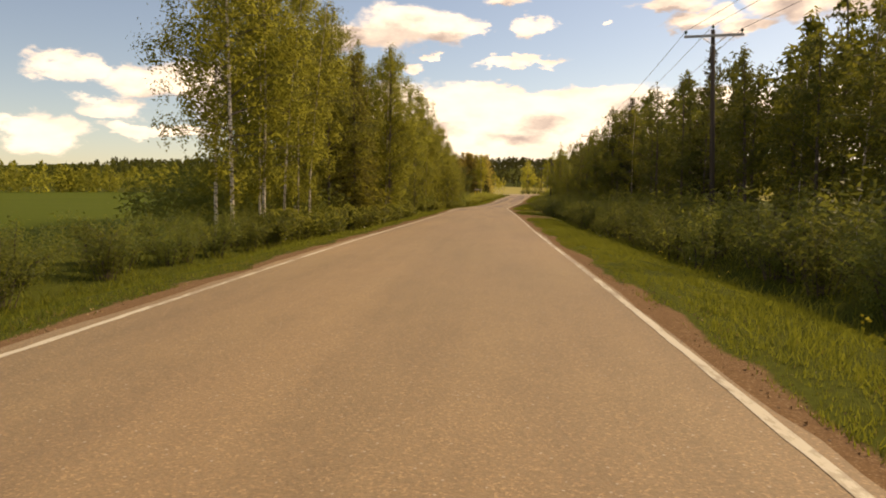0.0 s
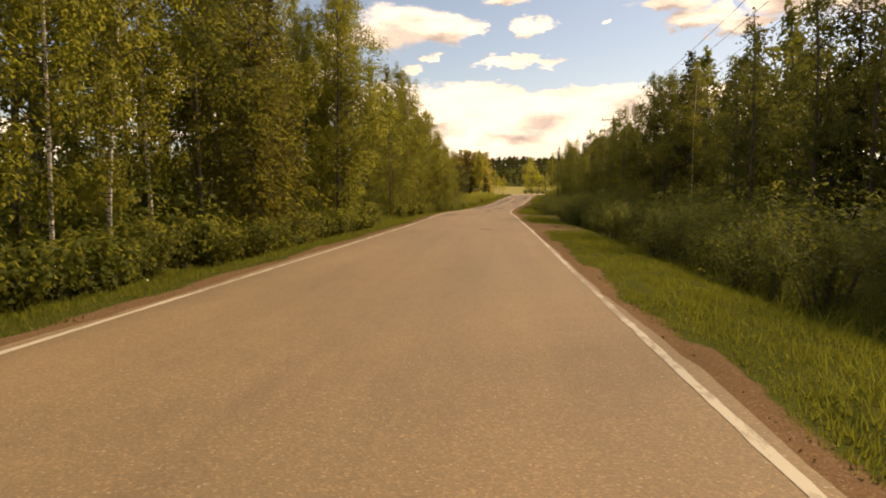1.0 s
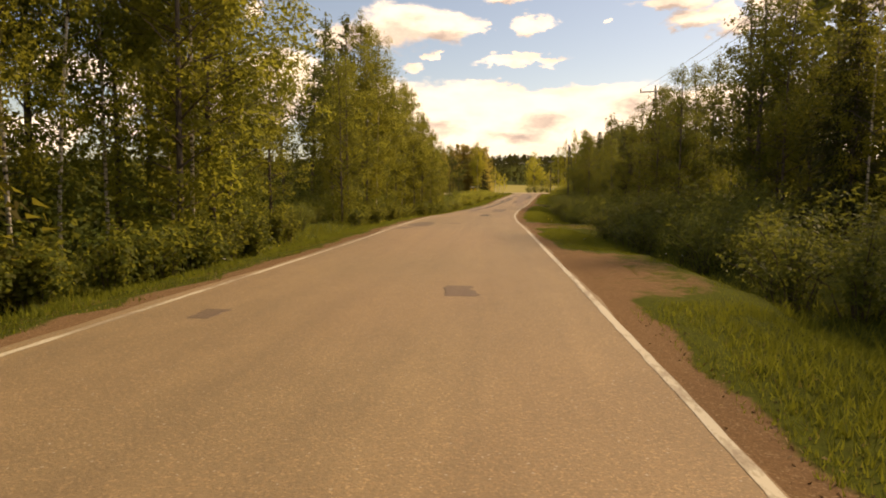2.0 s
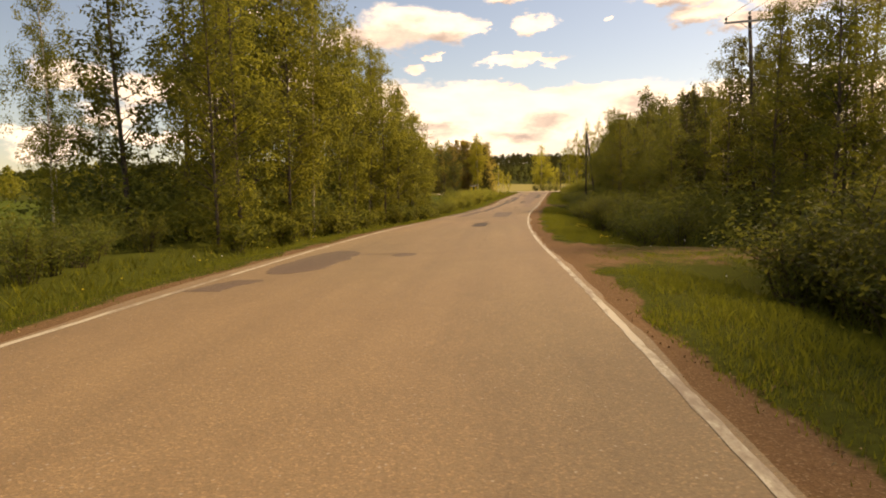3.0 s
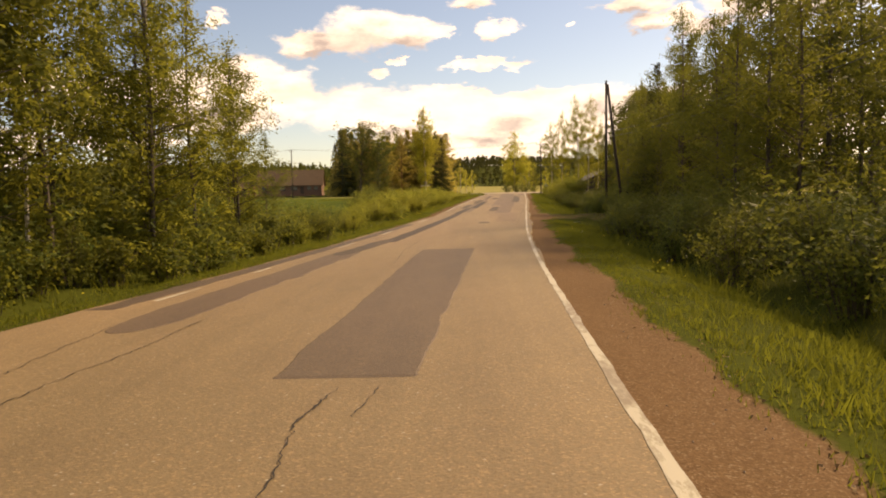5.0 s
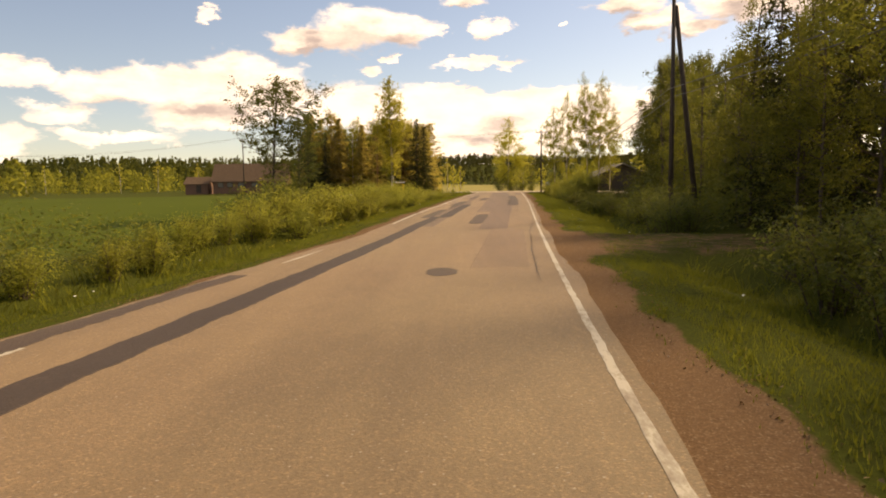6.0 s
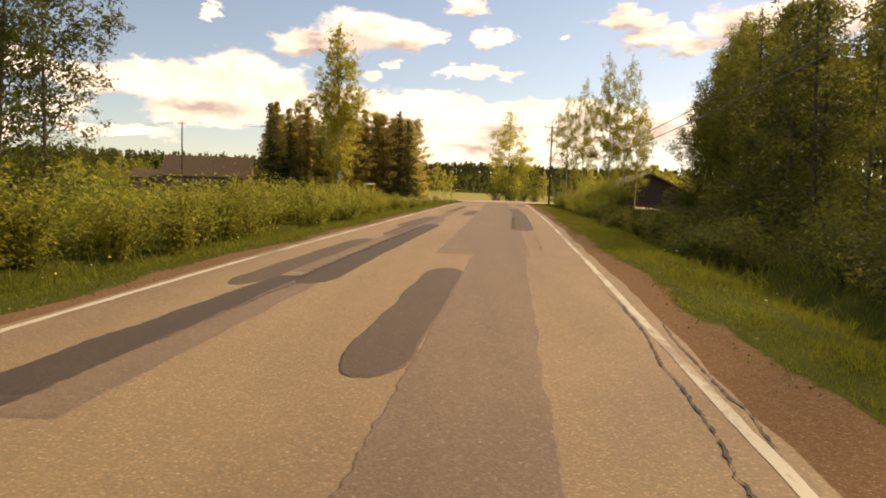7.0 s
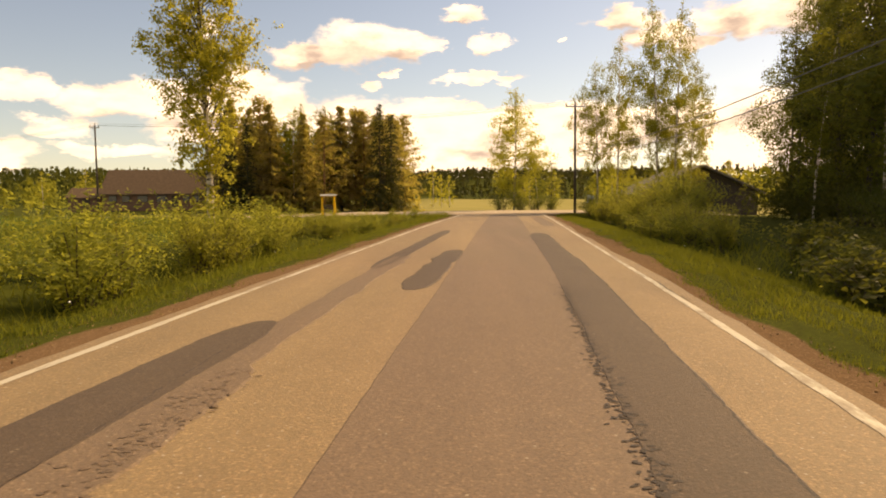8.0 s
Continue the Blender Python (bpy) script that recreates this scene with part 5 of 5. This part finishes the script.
for x, y, h in ((2.0, 330, 10), (6.0, 326, 7.5), (4.0, 335, 8), (-9, 300, 6), (-12, 304, 7), (24, 330, 7), (30, 322, 8), (27, 345, 9), (-95, 380, 11), (-110, 378, 12), (-150, 372, 11), (-160, 376, 10), (-190, 360, 12), (-70, 400, 10), (-84, 392, 9), (-128, 385, 12), (44, 268, 7), (50, 274, 8), (56, 290, 9), (38, 300, 8)):
    stand(far_birch, x - float(xc(y)), y, h / 10, mid.random() * 6, mid.uniform(0.9, 1.3))


# ---- power line ----
def power_pole(x, y, height, arm=1.3, brace=False, lean=0.0, label="dark tarred wooden power pole with crossarm"):
    u = x - float(xc(y))
    base = place(u, y, 0)
    pole = tagged(new("power_pole"), label, "pole", "power poles")
    pole.matrix_basis = Matrix.Translation(base) @ Euler((0, lean, 0)).to_matrix().to_4x4()
    part_mesh("post", mesh_from("post", *tube([(0, 0, -0.4), (0, 0, height * 0.5), (0, 0, height)], [0.125, 0.108, 0.088], 10), POLE_WOOD, True), pole)
    if brace:
        part_mesh("strut", mesh_from("strut", *tube([(1.55, 0.5, -0.4), (0.75, 0.25, height * 0.5), (0.12, 0.06, height - 0.3)], [0.13, 0.12, 0.10], 10), POLE_WOOD, True), pole, "leaning wooden strut")
    tops = []
    if arm:
        z = height - 0.28
        part("crossarm", box(bmesh.new(), 0, -0.13, z, arm * 2, 0.09, 0.11, bevel=0.012), STEEL, pole, "grey steel crossarm")
        for sx in (-1, 1):
            part_mesh("arm_brace", mesh_from("arm_brace", *tube([(0, -0.12, z - 0.45), (sx * arm * 0.42, -0.13, z - 0.03)], [0.018, 0.018], 5), STEEL), pole)
        for k in (-arm + 0.08, 0.0, arm - 0.08):
            zz = z + 0.05 if k else height
            part_mesh("insulator", mesh_from("insulator", *tube([(k, -0.13 if k else 0, zz), (k, -0.13 if k else 0, zz + 0.07), (k, -0.13 if k else 0, zz + 0.09), (k, -0.13 if k else 0, zz + 0.17), (k, -0.13 if k else 0, zz + 0.22)],
                                                                [0.02, 0.02, 0.06, 0.07, 0.03], 8), GLASS_INSUL, True), pole, "green insulator")
            tops.append(pole.matrix_basis @ Vector((k, -0.13 if k else 0, zz + 0.2)))
    return tops


def cable(a, b, sag, thick=0.011):
    pts = [a.lerp(b, t) - Vector((0, 0, sag * 4 * t * (1 - t))) for t in np.linspace(0, 1, 17)]
    me = mesh_from("cable", *tube(pts, [thick] * len(pts), 4), CABLE)
    tagged(new("overhead_cable", me), "thin dark overhead cable between wooden poles", "cable", "overhead cables")


tops = [power_pole(13.5, -32.0, 9.4), power_pole(11.3, 31.0, 9.3, lean=-0.035), power_pole(15.3, 95.0, 10.9, lean=-0.05),
        power_pole(14.8, 158.5, 10.6, 0.0, True, label="dark double wooden power pole with a leaning strut"), power_pole(17.5, 227.7, 9.4, 0.85)]
for a, b in zip(tops[:2], tops[1:3]):
    for p, q in zip(a, b):
        cable(p, q, 0.9)
# low twin cables from the strutted pole to its neighbours
low = Vector((14.7, 158.4, 5.1))
for dx, dz in ((-0.12, 0.0), (0.12, -0.35)):
    cable(low + Vector((dx, 0, dz)), Vector((17.4 + dx, 227.7, 5.4 + dz)), 1.3, 0.018)
    cable(low + Vector((dx, 0, dz)), Vector((15.2 + dx, 95.0, 5.9 + dz)), 1.0, 0.018)
farm_top = power_pole(-34.7, 247.5, 10.7, 0.6, label="pale weathered power pole on the field")
far_top = power_pole(-92.0, 262.0, 9.0, 0.6, label="pale weathered power pole on the field")
power_pole(20.0, 296.0, 7.5, 0.0, label="pale weathered post in the dry field")
for p, q in zip(farm_top, far_top):
    cable(p, q, 1.2)
for p, q in zip(farm_top, tops[4]):
    cable(p, q, 0.8)


# ---- farm buildings ----
def gable_house(name, label, centre, turn, length, depth, eave, ridge, wall, roof, windows, doors, overhang=0.5):
    """A house with a gable roof; its long side faces -y before turning."""
    root = tagged(new(name), label, "house" if "house" in name else "barn")
    root.matrix_basis = Matrix.Translation(centre) @ Euler((0, 0, turn)).to_matrix().to_4x4()
    L, D = length / 2, depth / 2
    bm = bmesh.new()
    v = [bm.verts.new(p) for p in ((-L, -D, -0.6), (L, -D, -0.6), (L, D, -0.6), (-L, D, -0.6), (-L, -D, eave), (L, -D, eave), (L, D, eave), (-L, D, eave), (-L, 0, ridge), (L, 0, ridge))]
    for f in ((0, 1, 5, 4), (2, 3, 7, 6), (1, 2, 6, 9, 5), (3, 0, 4, 8, 7)):
        bm.faces.new([v[i] for i in f])
    part("wall", bm, wall, root)
    slope = (ridge - eave) / D
    for sgn in (-1, 1):
        bm = bmesh.new()
        o = overhang
        q = [(-L - o, sgn * (D + o), eave - slope * o), (L + o, sgn * (D + o), eave - slope * o), (L + o, 0, ridge), (-L - o, 0, ridge)]
        a = [bm.verts.new((x, y, z + 0.02)) for x, y, z in q]
        b = [bm.verts.new((x, y, z + 0.20)) for x, y, z in q]
        for f in ((a[3], a[2], a[1], a[0]), (b[0], b[1], b[2], b[3]), (a[0], a[1], b[1], b[0]), (a[1], a[2], b[2], b[1]), (a[2], a[3], b[3], b[2]), (a[3], a[0], b[0], b[3])):
            bm.faces.new(f)
        bmesh.ops.recalc_face_normals(bm, faces=bm.faces)
        part("roof", bm, roof, root)
    for x, z, wdt, hgt in windows:
        win = part("window", box(bmesh.new(), x, -D - 0.03, z, wdt + 0.2, 0.08, hgt + 0.2, bevel=0.01), GREY_WOOD if "house" in name else wall, root, "framed window")
        part("pane", box(bmesh.new(), x, -D - 0.065, z, wdt, 0.03, hgt), WINDOW_GLASS, win, "dark glass pane")
    for x, wdt, hgt in doors:
        part("door", box(bmesh.new(), x, -D - 0.03, hgt / 2, wdt, 0.07, hgt, bevel=0.01), GREY_WOOD, root, "plank door")
    return root


gable_house("farmhouse", "long low brown farmhouse with a brown gable roof", (-46.0, 290.0, 1.2), 0.12, 17.5, 9.0, 2.6, 6.6, HOUSE_WALL, ROOF_TILE,
            [(-7.0, 1.5, 1.2, 1.0), (-4.8, 1.5, 1.2, 1.0), (-2.0, 1.5, 1.6, 1.0), (1.2, 1.5, 1.6, 1.0), (5.4, 1.5, 1.0, 0.9), (7.2, 1.5, 1.0, 0.9)], [(3.4, 1.0, 2.0)])
gable_house("farm_outhouse", "small dark brown board farm outhouse with a brown roof", (-60.0, 291.0, 0.9), 0.1, 5.5, 5.0, 2.2, 3.8, HOUSE_WALL, ROOF_TILE, [], [(0.5, 1.2, 1.9)], 0.35)
barn = gable_house("grey_barn", "dark weathered timber barn with a pale roof behind the bushes", (33.6, 248.5, -1.4), -1.5708, 13.0, 12.0, 3.5, 6.2, GREY_WOOD, ROOF_FELT, [], [], 0.6)
part("door", box(bmesh.new(), 6.53, 0.6, 1.2, 0.07, 2.8, 2.4, bevel=0.01), POLE_WOOD, barn, "dark plank door")


def swing_frame(x, y):
    """Yellow garden swing with a pale canopy on the farm's lawn."""
    p = place(x - float(xc(y)), y)
    root = tagged(new("garden_swing"), "yellow garden swing frame with a pale canopy on the lawn", "swing")
    root.matrix_basis = Matrix.Translation(p) @ Euler((0, 0, 0.3)).to_matrix().to_4x4()
    for sx in (-0.55, 0.55):
        for sy in (-0.55, 0.55):
            part_mesh("leg", mesh_from("leg", *tube([(sx * 1.05, sy, -0.05), (sx, 0, 1.9)], [0.09, 0.09], 8), YELLOW_PAINT), root, "yellow tube leg")
    part("canopy", box(bmesh.new(), 0, 0, 1.98, 1.4, 1.2, 0.16, bevel=0.04), WHITE_PAINT, root, "pale canopy")
    part("seat", box(bmesh.new(), 0, 0, 0.5, 1.0, 0.55, 0.08, bevel=0.02), GREY_WOOD, root, "wooden seat")
    part("backrest", box(bmesh.new(), 0, 0.28, 0.85, 1.0, 0.07, 0.5, bevel=0.02), GREY_WOOD, root, "wooden backrest")


swing_frame(-4.6, 232.0)


def road_sign(u, y):
    p = place(u, y)
    root = tagged(new("road_sign"), "small blank white sign board on a grey steel post", "sign")
    root.matrix_basis = Matrix.Translation(p)
    part_mesh("post", mesh_from("post", *tube([(0, 0, -0.3), (0, 0, 1.5)], [0.03, 0.03], 8), STEEL, True), root)
    part("board", box(bmesh.new(), 0, -0.045, 1.35, 0.62, 0.03, 0.62, bevel=0.008), WHITE_PAINT, root, "blank white board")


road_sign(7.0, 223.0)


# ---- verge grass, stones, flowers ----
def grass_strip(name, label, seed, n, ua, ub, ya, yb, tall, skip=True, blade=0.008, material=None):
    """Loose grass: one pointed blade each, in tufts of uneven height that start where the bare shoulder ends."""
    rng = np.random.default_rng(seed)
    y = ya + (yb - ya) * rng.random(n)
    u = ua + (ub - ua) * rng.random(n) ** 1.35 if ua > 0 else ub - (ub - ua) * rng.random(n) ** 1.35
    if skip:
        keep = (turnout(u, y) + rng.random(n) * 0.5) < 0.55
        keep |= (rng.random(n) < 0.10 + 0.25 * (np.sin(u * 2.1 + y * 0.9) > 0.3)) & (u > 4.6)
        y, u = y[keep], u[keep]
    inside = np.abs(u) - verge_edge(u, y)
    keep = inside + 0.12 * rng.normal(size=len(u)) > 0
    y, u, inside = y[keep], u[keep], inside[keep]
    n = len(u)
    tuft = 0.75 + 0.35 * np.sin(u * 3.1 + 2.0 * np.sin(y * 0.7)) * np.sin(y * 1.9 + u) + 0.2 * np.sin(y * 0.31)
    h = tall * rng.uniform(0.6, 1.12, n) * np.clip(0.35 + inside * 0.75, 0.3, 1.0) * tuft
    if skip:
        h *= 1 - 0.7 * np.clip(turnout(u, y), 0, 1)
    x, z = xc(y) + u, land_z(u, y)
    a = rng.random(n) * 6.283
    lean = rng.normal(size=(n, 2)) * 0.6 * h[:, None]
    wd = blade * rng.uniform(0.7, 1.7, n)
    dx, dy = np.cos(a) * wd, np.sin(a) * wd
    v = np.stack([np.stack([x - dx, y - dy, z - 0.05], 1), np.stack([x + dx, y + dy, z - 0.05], 1), np.stack([x + lean[:, 0], y + lean[:, 1], z + h], 1)], 1).reshape(-1, 3)
    f = np.arange(3 * n).reshape(-1, 3)
    return tagged(new(name, mesh_from(name, v, f.tolist(), material or GRASS_BLADE)), label, "grass", kind="stuff")


grass_strip("verge_grass", "green verge grass beside the gravel shoulder", 1, 300000, 3.5, 7.4, 2, 226, 0.16, True, 0.0085)
grass_strip("verge_grass", "green verge grass beside the gravel shoulder", 2, 130000, -7.2, -3.6, 2, 226, 0.17, False, 0.010)
grass_strip("ditch_grass", "longer grass and weeds in the ditch", 3, 16000, 6.4, 9.0, 2, 205, 0.42, True, 0.016)
grass_strip("ditch_grass", "longer grass and weeds in the ditch", 4, 16000, -9.0, -6.4, 2, 215, 0.4, False, 0.016)
grass_strip("dry_grass", "short dry yellowish grass along the shoulder", 6, 26000, -4.9, -3.7, 2, 215, 0.10, False, 0.008, DRY_BLADE)
grass_strip("dry_grass", "short dry yellowish grass along the shoulder", 7, 14000, 3.5, 4.7, 2, 215, 0.08, True, 0.008, DRY_BLADE)
grass_strip("junction_grass", "grass beside the junction", 5, 9000, -30, -4.5, 206, 228, 0.35, False, 0.02)


def scatter_dots(name, label, material, seed, n, ranges, size, lift):
    """Small flower heads or stones, joined: eight-sided lumps."""
    rng = np.random.default_rng(seed)
    vs, fs = [], []
    for i in range(n):
        ua, ub, ya, yb = ranges[i % len(ranges)]
        u, y = rng.uniform(ua, ub), rng.uniform(ya, yb)
        s = size * rng.uniform(0.5, 1.5)
        c = np.array([float(xc(y)) + u, y, float(land_z(u, y)) + lift * rng.uniform(0.6, 1.3)])
        k = len(vs)
        ring = [(math.cos(a) * s * rng.uniform(0.8, 1.2), math.sin(a) * s * rng.uniform(0.8, 1.2), 0) for a in np.linspace(0, 5.2, 6)]
        vs += [c + np.array(p) for p in ring] + [c + np.array([0, 0, s * 0.75]), c + np.array([0, 0, -s * 0.5])]
        for j in range(6):
            fs += [(k + j, k + (j + 1) % 6, k + 6), (k + (j + 1) % 6, k + j, k + 7)]
    tagged(new(name, mesh_from(name, vs, fs, material)), label, name.split("_")[-1], kind="stuff")


scatter_dots("shoulder_stones", "small loose stones on the gravel shoulders", STONE, 8, 500, [(3.35, 4.3, 2, 200), (3.35, 4.1, 100, 150), (-4.3, -3.5, 2, 200), (3.6, 9.0, 142, 150), (3.4, 5.0, 100, 115)], 0.011, 0.003)
scatter_dots("yellow_flowers", "yellow dandelion heads in the verge", FLOWER, 9, 90, [(4.8, 7.0, 3, 200), (-6.5, -4.6, 60, 205)], 0.022, 0.28)
scatter_dots("white_flowers", "white seed heads in the verge", FLOWER_WHITE, 10, 60, [(4.8, 7.0, 3, 200), (-6.5, -4.6, 3, 205)], 0.018, 0.28)


def verge_litter(seed, n, side):
    """Dead leaves and bits of turf along the ragged edge between shoulder and grass."""
    rng = np.random.default_rng(seed)
    y = rng.uniform(2, 224, n)
    u = side * (verge_edge(side, y) - 0.02 + 0.15 * rng.normal(size=n))
    keep = turnout(u, y) < 0.2
    u, y = u[keep], y[keep]
    n = len(u)
    c = np.stack([xc(y) + u, y, land_z(u, y) + 0.006], 1)
    v, f = leaves(rng, c, 0.036, 0.024, 0.0, np.tile([0, 0, -0.1], (n, 1)))
    tagged(new("verge_litter", mesh_from("verge_litter", v, f, LITTER)), "dead leaves and turf crumbs along the shoulder", "litter", kind="stuff")


grass_strip("layby_grass", "thin trodden grass on the gravel lay-by", 11, 1500, 4.2, 7.5, 74.6, 77.2, 0.07, False, 0.010)
grass_strip("layby_grass", "thin dry grass on the gravel lay-by", 12, 700, 4.0, 7.0, 73.8, 78.4, 0.06, False, 0.010, DRY_BLADE)
verge_litter(15, 5000, 1)
verge_litter(16, 4000, -1)


def flower_clump(u, y, seed):
    """A clump of dandelions: leaf rosette, stalks and heads."""
    rng = np.random.default_rng(seed)
    root = tagged(new("dandelion_clump"), "clump of yellow dandelions in the verge grass", "flowers", "verge flowers")
    root.matrix_basis = Matrix.Translation(place(u, y))
    heads = rng.normal(size=(5, 2)) * 0.10
    stalks = [([(x * 0.5, z * 0.5, 0), (x, z, 0.24 + 0.06 * rng.random())], [0.004, 0.004]) for x, z in heads]
    tagged(part_mesh("stalk_clump", mesh_from("stalk_clump", *tubes(stalks, 4), GRASS_BLADE), root, "thin green stalks"), kind="stuff")
    c = np.stack([heads[:, 0], heads[:, 1], [s[0][1][2] for s in stalks]], 1)
    c = np.repeat(c, 12, 0) + rng.normal(size=(60, 3)) * 0.006
    tagged(part_mesh("flower_head", mesh_from("flower_head", *leaves(rng, c, 0.034, 0.018), FLOWER), root, "yellow flower heads"), kind="stuff")
    c = rng.normal(size=(40, 3)) * np.array([0.15, 0.15, 0.03]) + np.array([0, 0, 0.06])
    tagged(part_mesh("leaf_rosette", mesh_from("leaf_rosette", *leaves(rng, c, 0.14, 0.05), GRASS_BLADE), root), kind="stuff")


for k, (u, y) in enumerate(((5.0, 79.8), (5.3, 81.0), (5.6, 92.5), (5.9, 93.2), (6.2, 34.0), (6.4, 20.5), (6.0, 8.6), (-5.2, 147.5), (-5.0, 152.0), (5.5, 117.0), (-5.3, 154.5))):
    flower_clump(u, y, 700 + k)
